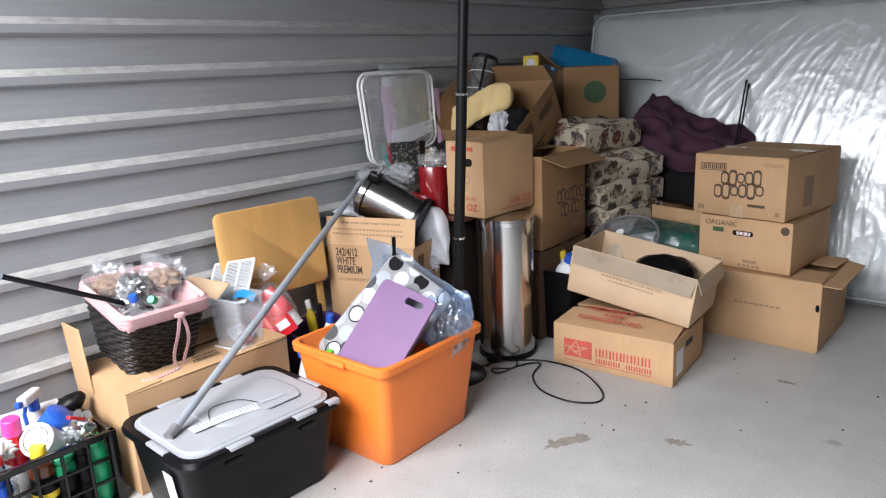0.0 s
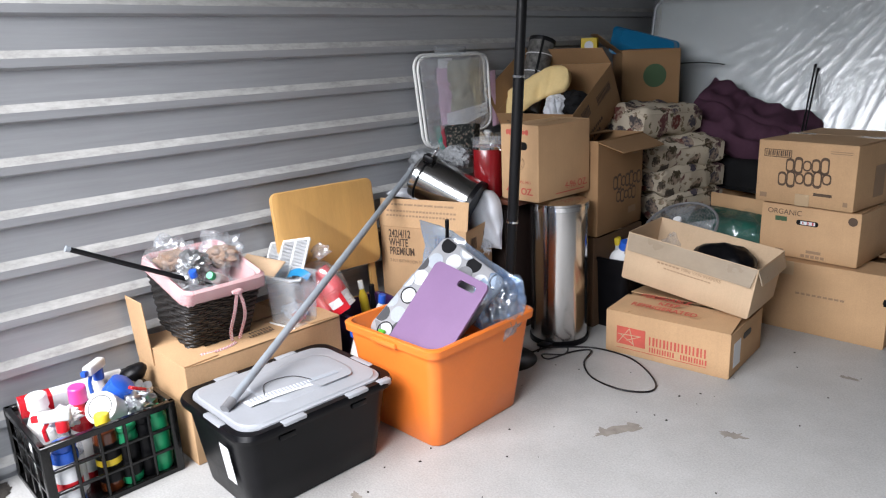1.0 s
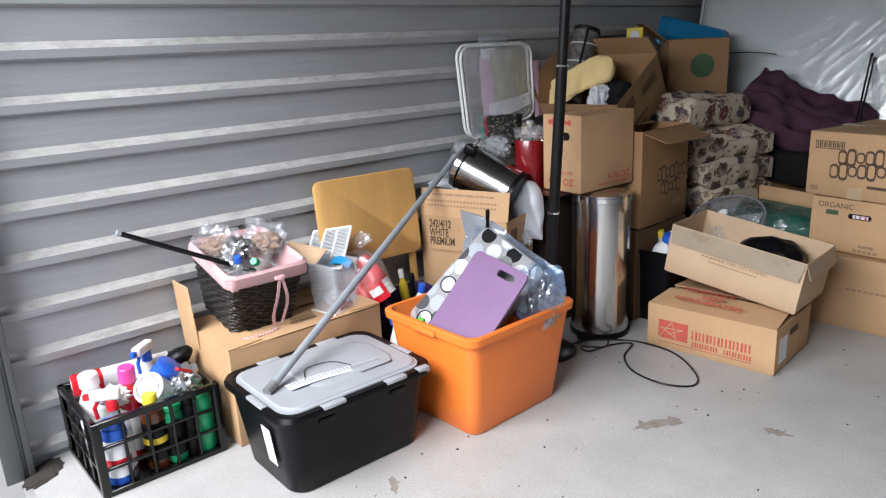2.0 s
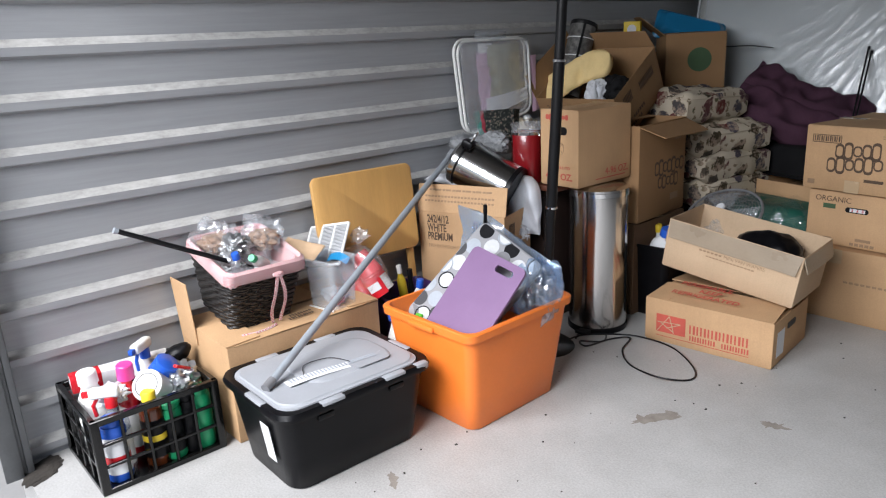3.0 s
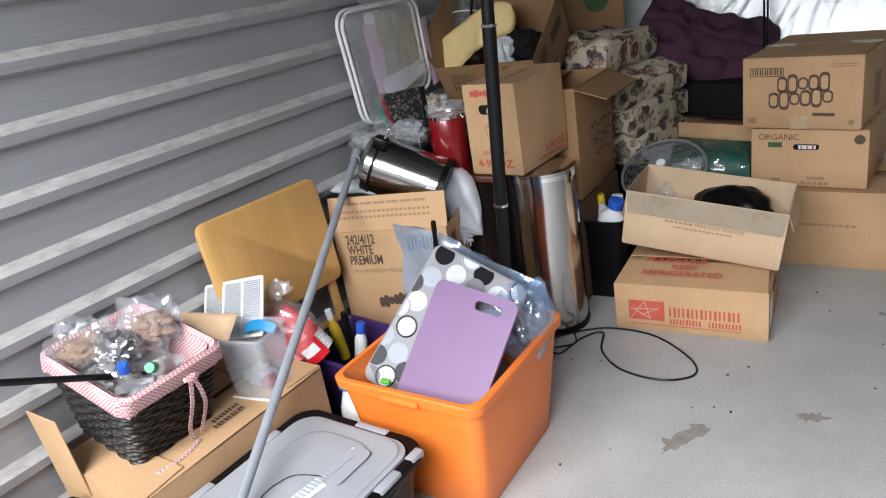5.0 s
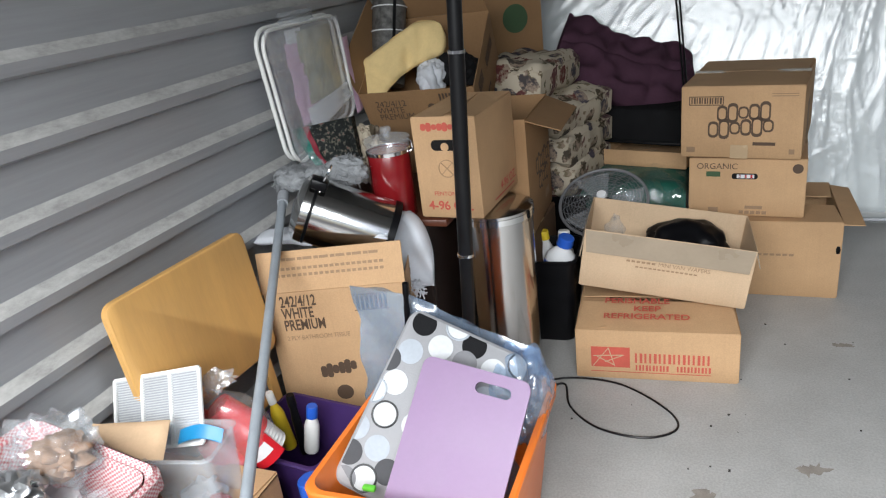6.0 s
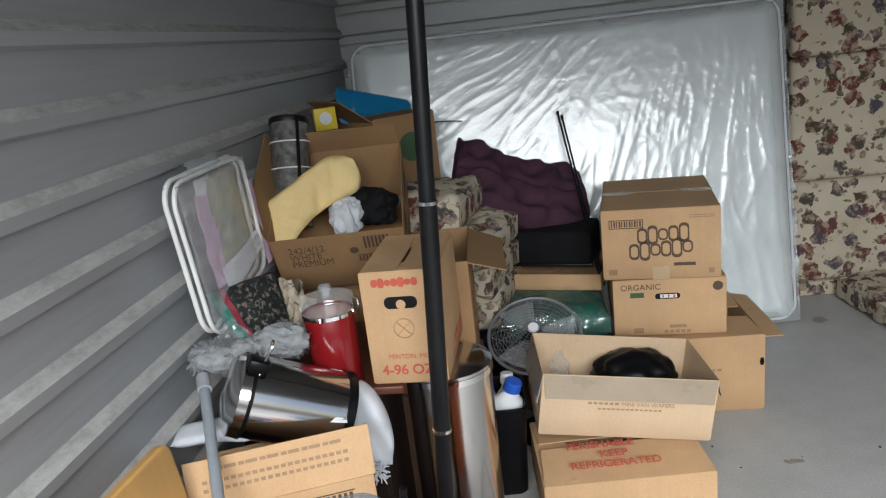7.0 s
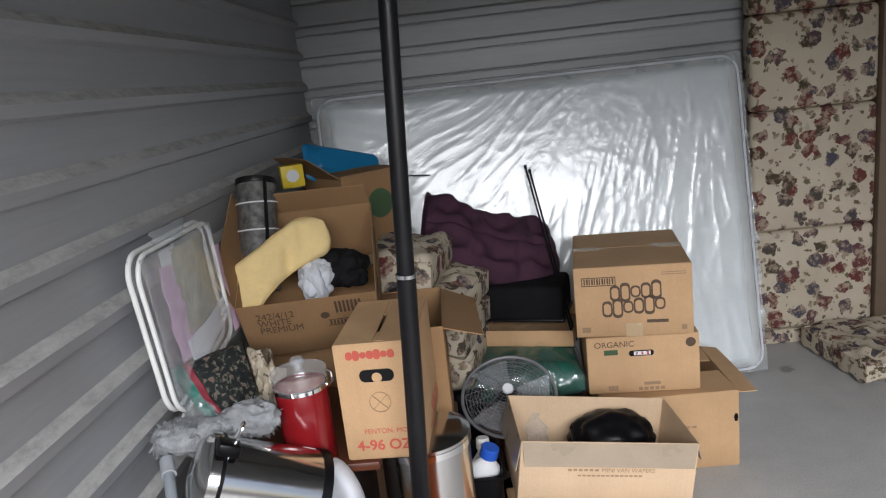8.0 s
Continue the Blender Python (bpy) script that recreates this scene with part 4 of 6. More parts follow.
for k, dx in enumerate((0, 0.018)):
    rod = thing("curtain_rod", Matrix(), "thin black metal rod leaning on the wrapped mattress", "rod", "black rods")
    part("tube", tube([(-0.575 + dx, 4.13 - 0.01 * k, 1.088 - 0.02 * k), (-0.47 + dx * 0.6, 3.6, 0.42)], 0.0045, 8), M_BLACKM, rod)
    part("finial", lathe([(0, 0), (0.007, 0.004), (0.007, 0.02), (0, 0.024)], 12, pose(-0.575 + dx, 4.13 - 0.01 * k, 1.078 - 0.02 * k, -25)), M_BLACKM, rod)

# ---- fan and black bin ----
fan = thing("fan", pose(-0.765, 3.15, 0), "grey pedestal fan with a round wire grille", "fan")
fm = pose(0.0, 0.0, 0.415, 31, 0, -4)
for side, dz in (("front_grille", 0.045), ("rear_grille", -0.045)):
    g = bmesh.new()
    for k in range(1, 15):
        r = 0.165 * k / 14
        z = dz * (1 - (r / 0.165) ** 4)
        add_tube(g, [fm @ Vector((r * math.cos(a), r * math.sin(a), z)) for a in (2 * math.pi * i / 36 for i in range(36))], 0.0009, 4, True)
    for i in range(18):
        a = 2 * math.pi * i / 18
        add_tube(g, [fm @ Vector((r * math.cos(a), r * math.sin(a), dz * (1 - (r / 0.165) ** 4))) for r in (0.02, 0.06, 0.11, 0.145, 0.165)], 0.0011, 4)
    part(side, g, M_WIRE, fan)
part("rim", tube([fm @ Vector((0.167 * math.cos(a), 0.167 * math.sin(a), 0)) for a in (2 * math.pi * i / 40 for i in range(40))], 0.006, 8, True), M_WIRE, fan)
part("hub", lathe([(0, 0.05), (0.018, 0.05), (0.02, 0.044), (0.02, 0.04)], 20, fm), M_PAPER, fan, "white hub cap")
part("motor", lathe([(0, -0.13), (0.04, -0.12), (0.05, -0.05), (0.05, -0.03), (0, -0.03)], 20, fm), M_BLACKP, fan)
for k in range(3):
    bl = slab(6, 4, lambda u, v: fm @ pose(0, 0, 0, 0, 0, 120 * k) @ Vector((0.03 + u * 0.115, (v - 0.5) * 0.1 * (0.5 + u), 0.02 * (v - 0.5))), lambda u, v: fm @ pose(0, 0, 0, 0, 0, 120 * k) @ Vector((0.03 + u * 0.115, (v - 0.5) * 0.1 * (0.5 + u), 0.02 * (v - 0.5) - 0.002)))
    part("blade", bl, M_FROST, fan)
part("post", tube([(0.03, 0.02, 0.02), (0.03, 0.02, 0.38)], 0.014, 12), M_GREYM, fan)
part("base", lathe([(0, 0), (0.12, 0), (0.12, 0.012), (0.03, 0.03), (0, 0.03)], 28, pose(0.03, 0.02, 0)), M_BLACKP, fan)

kb = thing("waste_bin", pose(-0.915, 2.885, 0, 0, 0, 4), "black plastic bin full of cleaning bottles", "bin")
part("body", tub(0.17, 0.2, 0.2, 0.24, 0.33, 0.03, 0.004, 0.006, 0.015), M_BLACKP, kb)


def bottle(name, label, m, r, h, body, cap, neck=0.45, band=None, flat=1.0, cap_h=0.03, shoulder=0.72):
    ob = thing(name, m, label, "bottle")
    part("body", lathe([(0, 0), (r * 0.92, 0), (r, 0.006), (r, h * shoulder), (r * 0.9, h * (shoulder + 0.08)), (r * neck, h * 0.93), (r * neck, h), (0, h)], 24, None, 1.0, flat), body, ob)
    part("cap", lathe([(0, h + cap_h), (r * neck * 1.05, h + cap_h), (r * neck * 1.18, h + cap_h - 0.003), (r * neck * 1.22, h - 0.004), (0, h - 0.004)], 20), cap, ob)
    if band:
        part("label", lathe([(r * 1.012, h * 0.14), (r * 1.012, h * shoulder * 0.9)], 24, None, 1.0, flat), band, ob, "printed label")
    return ob


def spray(name, label, m, r, h, body, head, trig, band=None):
    ob = bottle(name, label, m, r, h, body, trig, 0.36, band)
    part("spray_head", box(0.03, 0.085, 0.032, pose(0, -0.014, h + 0.028), 0.008, 3), head, ob)
    part("nozzle", box(0.016, 0.02, 0.018, pose(0, -0.066, h + 0.034), 0.003), trig, ob)
    part("trigger", tube([(0, -0.035, h + 0.03), (0, -0.05, h + 0.005), (0, -0.046, h - 0.03)], 0.006, 6), trig, ob)
    return ob


bottle("cleaner_bottle", "white and blue detergent bottle in the black bin", pose(-0.915, 2.85, 0.185, 12, 16, 20), 0.054, 0.2, M_PAPER, M_NAVY, band=M_NAVY, flat=0.7)
bottle("cleaner_bottle", "white bottle with a paper label in the black bin", pose(-0.875, 2.86, 0.15, -4, 8, 50), 0.04, 0.22, M_WHITE, M_WHITE, band=M_PAPER)
bottle("cleaner_bottle", "white bottle with a yellow cap in the black bin", pose(-0.925, 2.94, 0.12, 6, -4), 0.03, 0.24, M_PAPER, M_YEL)
bottle("cleaner_bottle", "red capped bottle in the black bin", pose(-0.97, 2.94, 0.12, 0, -8), 0.03, 0.24, M_BLACKP, M_REDP)

# ---- floor lamp, steel bins, cabinet ----
lamp = thing("floor_lamp", pose(-1.029, 2.226, 0, -1.5, 3.1, 0), "tall black metal lamp pole with bright joint rings", "lamp pole")
part("pole", lathe([(0, 0.02), (0.019, 0.02), (0.019, 0.585), (0.021, 0.587), (0.021, 1.137), (0.019, 1.139), (0.019, 2.0), (0, 2.0)], 20), M_BLACKM, lamp)
for z in (0.586, 1.138):
    part("joint_ring", lathe([(0.0205, z - 0.005), (0.0235, z - 0.004), (0.0235, z + 0.004), (0.0205, z + 0.005)], 20), M_CHROME, lamp, "bright metal ring")
part("base", lathe([(0, 0), (0.125, 0), (0.128, 0.006), (0.12, 0.014), (0.03, 0.026), (0.02, 0.05), (0, 0.05)], 36), M_BLACKM, lamp)

cable = thing("cable", Matrix(), "thin black power cable looped on the floor", "cable")
CABLE = [(-0.97, 2.36), (-1.0, 2.46), (-0.92, 2.49), (-0.87, 2.41), (-0.93, 2.34), (-0.89, 2.33), (-0.86, 2.45), (-0.80, 2.50), (-0.76, 2.39), (-0.66, 2.30), (-0.52, 2.273), (-0.435, 2.34), (-0.47, 2.43), (-0.62, 2.53), (-0.78, 2.55), (-0.88, 2.50), (-0.96, 2.40), (-0.985, 2.31)]
part("cord", tube(spline([(x, y, 0.0045 + 0.006 * (i % 3 == 1)) for i, (x, y) in enumerate(CABLE)]), 0.0036, 6), M_BLACKM, cable)

pc = thing("pedal_bin", pose(-1.01, 2.56, 0), "tall stainless steel pedal bin, box standing on it", "bin")
part("body", lathe([(0, 0.02), (0.122, 0.02), (0.122, 0.585), (0, 0.585)], 48), M_STEEL, pc)
part("base", lathe([(0, 0), (0.127, 0), (0.127, 0.02), (0.12, 0.026), (0, 0.026)], 48), M_BLACKP, pc)
part("band", lathe([(0.12, 0.585), (0.127, 0.587), (0.127, 0.605), (0.12, 0.606)], 48), M_CHROME, pc)
part("lid", lathe([(0.126, 0.606), (0.126, 0.615), (0.1, 0.626), (0, 0.63)], 48), M_STEEL, pc)
part("pedal", box(0.05, 0.05, 0.012, pose(0.03, -0.14, 0.008), 0.004), M_BLACKP, pc)

cab = thing("cabinet", pose(-1.36, 2.64, 0), "dark red wooden cabinet behind the boxes", "cabinet")
# body and doors near black: shade below the top put into the wood colour
part("body", box(0.4, 0.42, 0.6, pose(-0.03, 0.01, 0), 0.004), M_DWOOD_SHADE, cab)
part("top", box(0.5, 0.48, 0.024, pose(0, 0, 0.6), 0.006), M_DWOOD, cab)
for dx in (-0.1, 0.1):
    d = part("door", box(0.19, 0.016, 0.54, pose(dx - 0.03, -0.208, 0.03), 0.004), M_DWOOD_SHADE, cab)
    part("knob", lathe([(0, 0.02), (0.012, 0.018), (0.012, 0.01), (0.005, 0)], 14, pose(dx - 0.03 - math.copysign(0.08, dx), -0.216, 0.36, 90)), M_CHROME, d)

can = thing("canister", pose(-1.283, 2.425, 0.626), "red enamel canister with a clear clamp lid", "canister")
part("body", lathe([(0, 0), (0.06, 0), (0.065, 0.006), (0.065, 0.205), (0.062, 0.21), (0, 0.21)], 36), M_RED, can)
part("band", lathe([(0.0655, 0.205), (0.0685, 0.206), (0.0685, 0.216), (0.064, 0.217)], 36), M_CHROME, can)
part("lid", lathe([(0.066, 0.217), (0.066, 0.24), (0.07, 0.242), (0.07, 0.25), (0.0, 0.252)], 36), M_FROST, can, "clear plastic lid")
part("knob", lathe([(0, 0.285), (0.016, 0.282), (0.018, 0.27), (0.01, 0.262), (0.01, 0.252)], 20), M_FROST, can)
part("clamp", tube([(0.066, 0.0, 0.2), (0.082, 0, 0.215), (0.08, 0, 0.24), (0.07, 0, 0.246)], 0.003, 6), M_CHROME, can)

# a small steel bin lying on the tissue box
ax = Vector((0.21, 0.09, -0.115)).normalized()
sc = thing("pedal_bin", Matrix.Translation((-1.487, 2.195, 0.742)) @ ax.to_track_quat('Z', 'Y').to_matrix().to_4x4(), "small stainless steel pedal bin lying on its side", "bin")
part("body", lathe([(0.1, 0.05), (0.1, 0.27), (0, 0.27)], 44), M_STEEL, sc)
part("base", lathe([(0.1, 0.27), (0.104, 0.272), (0.104, 0.292), (0.06, 0.296), (0, 0.296)], 44), M_BLACKP, sc, "black plastic base ring")
part("rim", lathe([(0.1, 0.05), (0.103, 0.048), (0.103, 0.042), (0.1, 0.04)], 44), M_BLACKP, sc)
part("lid", lathe([(0.103, 0.04), (0.101, 0.018), (0.08, 0.0), (0, -0.012)], 44), M_STEEL, sc)
part("handle", tube(spline([(-0.06, 0.085, 0.05), (-0.06, 0.15, 0.06), (-0.04, 0.155, 0.06), (-0.04, 0.09, 0.05)]), 0.003, 6), M_CHROME, sc)
part("hinge", box(0.05, 0.03, 0.05, pose(-0.05, 0.1, 0.02), 0.008), M_BLACKP, sc)
part("sticker", slab(6, 2, lambda u, v: Vector((0.1008 * math.cos(0.9 + u * 0.3), 0.1008 * math.sin(0.9 + u * 0.3), 0.235 + 0.03 * v)), lambda u, v: Vector((0.0995 * math.cos(0.9 + u * 0.3), 0.0995 * math.sin(0.9 + u * 0.3), 0.235 + 0.03 * v))), M_PAPER, sc, "small white sticker")
tw = thing("towel", pose(-1.42, 2.2, 0.648, 0, 0, 11), "white towel hanging over the tissue box rim", "towel")
part("cloth", pillow(0.43, 0.09, 0.04, 34, 14, 0.014, seed=2.0), M_WCLOTH, tw)
rug = thing("bath_rug", frame_of((-1.22, 2.34, 0.55), (1.0, 0.35, -0.15), (0.05, 0.2, 1.0)), "white bath rug with a fringe, folded upright", "rug")
fold = pillow(0.17, 0.25, 0.06, 28, 28, 0.018, seed=9.0)
for vert in fold.verts:
    v = vert.co.y / 0.25 + 0.5
    arc = math.sqrt(max(0.0, 1 - max(0.0, (v - 0.25) / 0.78) ** 2))
    vert.co.x = -0.085 + (vert.co.x + 0.085) * (0.25 + 0.75 * arc)
    vert.co.z += 0.012 * math.sin(60 * vert.co.x + 9 * v)
part("cloth", fold, M_WCLOTH, rug)
fr = bmesh.new()
rng = random.Random(8)
for k in range(70):
    p = Vector((rng.uniform(0.0, 0.05), rng.uniform(-0.13, -0.09), 0.03))
    add_tube(fr, [p, p + Vector((rng.uniform(-0.02, 0.02), rng.uniform(-0.02, 0.02), rng.uniform(0.01, 0.03)))], 0.0022, 4)
part("fringe", fr, M_WCLOTH, rug)
# ---- bag, duster and cloths by the wall ----
vb = thing("bedding_bag", Matrix(), "clear vinyl bedding bag with white piping and papers", "bag")
BY0, BY1, BZ0, BZ1 = 2.298, 2.752, 0.82, 1.225


def bag_at(y, z, out=0.0):
    """A point of the bag, which leans on the wall and is hitched up at its far lower corner."""
    s, low = (y - BY0) / (BY1 - BY0), 1 - (z - BZ0) / (BZ1 - BZ0)
    return Vector((-1.59 + out + 0.10 * max(0, (1.0 - z)), y + 0.03 * low * (1 - s), z + 0.075 * low * s))


bag_loop = [bag_at(y + (BY0 + BY1) / 2, z + (BZ0 + BZ1) / 2) for y, z in rrect(BY1 - BY0, BZ1 - BZ0, 0.06, 8)]
part("piping", tube(bag_loop, 0.0065, 8, True), M_WHITE, vb, "white zip piping")
part("piping", tube([p + Vector((0.02, 0.004, -0.006)) for p in bag_loop], 0.006, 8, True), M_WHITE, vb, "white zip piping")


def bag_sheet(y0, y1, z0, z1, out, bow, wave, slope=0.0):
    def at(back):
        return lambda u, v: bag_at(y0 + u * (y1 - y0), z0 + v * (z1 - z0) + slope * u * (1 - v), out - back + bow * math.sin(math.pi * u) + wave * noise.noise((u * 4 + y0 * 9, v * 5, out * 40)))
    return slab(16, 16, at(0.0), at(0.0012))


part("film", bag_sheet(BY0 + 0.01, BY1 - 0.01, BZ0 + 0.01, BZ1 - 0.01, 0.0, 0.0, 0.004), M_VINYL, vb, smooth=180)
part("film", bag_sheet(BY0 + 0.01, BY1 - 0.01, BZ0 + 0.01, BZ1 - 0.01, 0.03, 0.012, 0.012), M_VINYL, vb, smooth=180)
part("lilac_sheet", bag_sheet(2.42, 2.56, 0.9, 1.165, 0.014, 0.008, 0.008), M_LILAC, vb, "lilac folded sheet")
part("sage_sheet", bag_sheet(2.48, 2.69, 0.95, 1.195, 0.022, 0.008, 0.008), M_SAGE, vb, "grey-green folded sheet")
part("paper_insert", bag_sheet(2.44, 2.725, 0.865, 0.95, 0.031, 0.004, 0.004, 0.02), M_PAPER, vb, "white paper insert")
part("top_paper", bag_sheet(2.43, 2.52, 1.16, 1.205, 0.018, 0.004, 0.003), M_PAPER, vb)
part("edge_card", bag_sheet(BY1 + 0.01, BY1 + 0.06, 0.8, 1.12, 0.02, 0.004, 0.003), M_LILAC, vb, "pale pink card edge")
part("handle", bag_sheet(2.42, 2.62, BZ1 - 0.005, BZ1 + 0.035, 0.012, 0.012, 0.012), M_FROST, vb)

du = thing("duster", Matrix(), "grey pole with a fluffy grey duster head", "duster")
part("pole", tube([(-1.0, 0.995, 0.297), (-1.285, 1.64, 0.535), (-1.56, 2.235, 0.745)], 0.0125, 12), M_GREYM, du)
part("tip", tube([(-0.99, 0.972, 0.29), (-1.005, 1.006, 0.301)], 0.0145, 12), M_WIRE, du, "dark grey end cap")
part("collar", tube([(-1.55, 2.215, 0.738), (-1.57, 2.257, 0.752)], 0.017, 12), M_LID, du)
fluff = bmesh.new()
rng = random.Random(11)
for k in range(7500):
    s = rng.random()
    c = Vector((-1.595, 2.29, 0.785)).lerp(Vector((-1.36, 2.34, 0.80)), s)
    c.z += 0.012 * math.sin(9 * s)
    fat = 0.75 + 0.4 * noise.noise((s * 7, 1.0, 2.0))
    d = Vector((rng.gauss(0, 1), rng.gauss(0, 1), rng.gauss(0, 1))).normalized()
    e = Vector((rng.gauss(0, 1), rng.gauss(0, 1), rng.gauss(0, 1))) * 0.008
    reach = rng.uniform(0.028, 0.05) * fat
    tip = c + d * reach + e
    if min(c.x, tip.x) < -1.61:
        continue
    add_tube(fluff, [c + d * reach * 0.3, c + d * reach * 0.8 - e * 0.5, tip + Vector((0, 0, -0.008))], 0.0007, 3)
tagged(part("duster_head", fluff, M_GREYF, du, "fluffy grey fibres"), kind="stuff")
for k, (x, y, z, r) in enumerate(((-1.55, 2.29, 0.785, 0.036), (-1.47, 2.31, 0.79, 0.034), (-1.39, 2.335, 0.80, 0.045))):
    part("core", crumple(r * 1.6, r, r, pose(x, y, z), 0.25, 4, 4, 3.0 + k), M_GREYF, du)
cb = thing("clear_bag", pose(-1.53, 2.38, 0.66), "crumpled clear plastic bag beside the canister", "bag")
part("film", crumple(0.055, 0.05, 0.09, pose(0, 0, 0.1), 0.3, 4, 4, 2.0), M_FROST, cb, smooth=20)
gb = thing("gift_bag", pose(-1.50, 2.47, 0.76), "dark floral cloth bag with red stripe and teal edge, slumped", "bag")


def gift(u0, u1, v1, out):
    tl, tr, lr, ll = Vector((-0.105, -0.05, 0.15)), Vector((0.05, 0.06, 0.16)), Vector((0.085, 0.01, 0.035)), Vector((0.0, -0.075, -0.005))

    def at(back):
        def f(u, v):
            a = u0 + (u1 - u0) * u
            p = tl.lerp(tr, a).lerp(ll.lerp(lr, a), v * v1)
            bulge = 0.04 * math.sin(math.pi * min(1, 0.1 + 0.85 * a)) * math.sin(math.pi * (0.15 + 0.7 * v))
            return p + Vector((0.25, -0.95, 0.15)) * (bulge + out - back + 0.012 * noise.noise((a * 5, v * 5, 3.0)))
        return f
    return slab(14, 14, at(0.0), at(0.05))


part("cloth", gift(0.3, 1.0, 1.0, 0.0), M_GIFT, gb)
part("lining", gift(0.0, 0.2, 1.0, 0.002), M_TEAL, gb, "teal edge")
part("red_stripe", gift(0.2, 0.3, 1.0, 0.004), M_STRIPE, gb, "dark red stripe")
bs = thing("brown_cloth", pose(-1.44, 2.58, 0.69), "crumpled brown floral cloth on the cabinet", "cloth")
part("cloth", crumple(0.06, 0.06, 0.1, pose(0, 0, 0.09), 0.5, 4, 4, 6.0), M_FLORAL, bs)

# ---- in the tipped box ----
mitt = thing("oven_mitt", frame_of((-1.44, 2.945, 1.035), (0.28, 0.17, 0.2), (-0.62, 0.1, 0.7)), "pale yellow terry oven mitt, lying across the open box", "mitt")


def mitt_fn(sign):
    def f(u, v):
        x = (u - 0.5) * 0.37
        up = 0.066 + 0.006 * math.sin(3.1 * u) + 0.03 * (1 - u) ** 3
        down = 0.078 - 0.03 * math.sin(math.pi * min(1, u / 0.85)) + 0.012 * u
        if u > 0.78:
            k = math.sqrt(max(0.01, 1 - ((u - 0.78) / 0.22) ** 2))
            up, down = up * k, down * k
        y = -down + v * (up + down)
        fat = max(0.0, 1 - (2 * v - 1) ** 4) ** 0.5
        crease = -0.02 * math.exp(-((u - 0.55 - 0.25 * (v - 0.3)) / 0.05) ** 2) * math.exp(-((v - 0.25) / 0.28) ** 2) - 0.012 * math.exp(-((u - 0.3 + 0.2 * v) / 0.04) ** 2) - 0.01 * math.exp(-((u - 0.75 - 0.3 * (v - 0.5)) / 0.05) ** 2)
        z = sign * 0.027 * fat * (0.75 + 0.35 * u) + (crease if sign > 0 else 0) + 0.012 * noise.noise((x * 15, y * 15, sign)) - 0.07 * (u - 0.5) ** 2
        return Vector((x - 0.03 * (v - 0.5) ** 2 * (u < 0.1), y, z))
    return f


part("body", slab(44, 22, mitt_fn(1), mitt_fn(-1)), M_MITT, mitt)
part("binding", tube([mitt_fn(1)(0.0, v / 12) * 0.5 + mitt_fn(-1)(0.0, v / 12) * 0.5 + Vector((0, 0, 0.02 * math.sin(math.pi * v / 12))) for v in range(13)], 0.005, 6), M_MITT, mitt)
roll = thing("wrapped_roll", pose(-1.53, 2.99, 0.93, -22, 0, 0), "grey floral roll wrapped in clear plastic with bands", "roll")
part("roll", lathe([(0, 0), (0.064, 0), (0.064, 0.36), (0.045, 0.365), (0, 0.355)], 28), M_ROLL, roll)
part("black_end", lathe([(0.0, 0.372), (0.067, 0.37), (0.068, 0.355), (0.066, 0.35)], 28), M_BLACKM, roll)
part("edge_strip", box(0.012, 0.004, 0.36, pose(0.045, -0.05, 0.002, 0, 0, 42), 0.001, 1), M_BLACKM, roll)
for z in (0.1, 0.2, 0.29):
    part("band", tube([(0.067 * math.cos(a), 0.067 * math.sin(a), z + 0.008 * math.sin(a)) for a in (2 * math.pi * i / 28 for i in range(28))], 0.0025, 5, True), M_PAPER, roll)
wc = thing("white_cloth", pose(-1.345, 2.98, 0.95), "crumpled white cloth in the open box", "cloth")
part("cloth", crumple(0.058, 0.055, 0.072, None, 0.3, 2.6, 5, 1.0), M_WCLOTH, wc)
bc = thing("black_cloth", pose(-1.255, 3.04, 0.965), "black cloth heaped in the open box", "cloth")
part("cloth", crumple(0.085, 0.075, 0.065, pose(-0.01, 0, 0, 20), 0.3, 2.4, 5, 5.0), M_BCLOTH, bc)
tray = thing("plastic_tray", frame_of((-1.345, 3.80, 1.225), (0.29, 0.25, -0.11), (-0.08, 0.12, 0.3)) @ pose(0, 0, 0.03, 180, 0, 0), "bright blue plastic tray lying on the back box", "tray")
part("body", tub(0.3, 0.1, 0.36, 0.15, 0.06, 0.025, 0.003, 0.006, 0.008), M_BLUE, tray)
yb = thing("small_box", pose(-1.508, 3.505, 1.19, 0, 0, 24), "small yellow cardboard pack with a white round print", "box")
part("body", box(0.085, 0.05, 0.085, None, 0.002), M_YEL, yb)
part("round_print", lathe([(0, 0), (0.024, 0), (0.024, 0.001), (0, 0.001)], 20, pose(0.0, -0.0255, 0.045, 90)), M_PAPER, yb, smooth=0)
wire = thing("wire", Matrix(), "thin dark wire sticking out over the back box", "wire")
part("strand", tube(spline([(-1.25, 3.95, 1.12), (-1.12, 4.02, 1.12), (-1.02, 4.08, 1.105)]), 0.003, 5), M_BLACKM, wire)


# ---- the front row: tray table, basket, crate, totes ----
tt = thing("tray_table", frame_of((-1.53, 1.745, 0.578), (0.03, 0.435, 0.001), (-0.035, -0.005, 0.337)), "honey-coloured wooden folding tray table leaning on the wall", "table")
top = loft([[Vector((x, y, z)) for x, y in rrect(0.455 - e, 0.35 - e, 0.03, 6)] for z, e in ((-0.011, 0.006), (-0.008, 0), (0.008, 0), (0.011, 0.006))])
part("tabletop", top, M_WOOD, tt)
for dx in (-0.08, 0.2):
    part("leg", box(0.03, 0.018, 0.6, pose(dx, 0.06, -0.03, 90, 0, 0), 0.004), M_WOOD, tt)
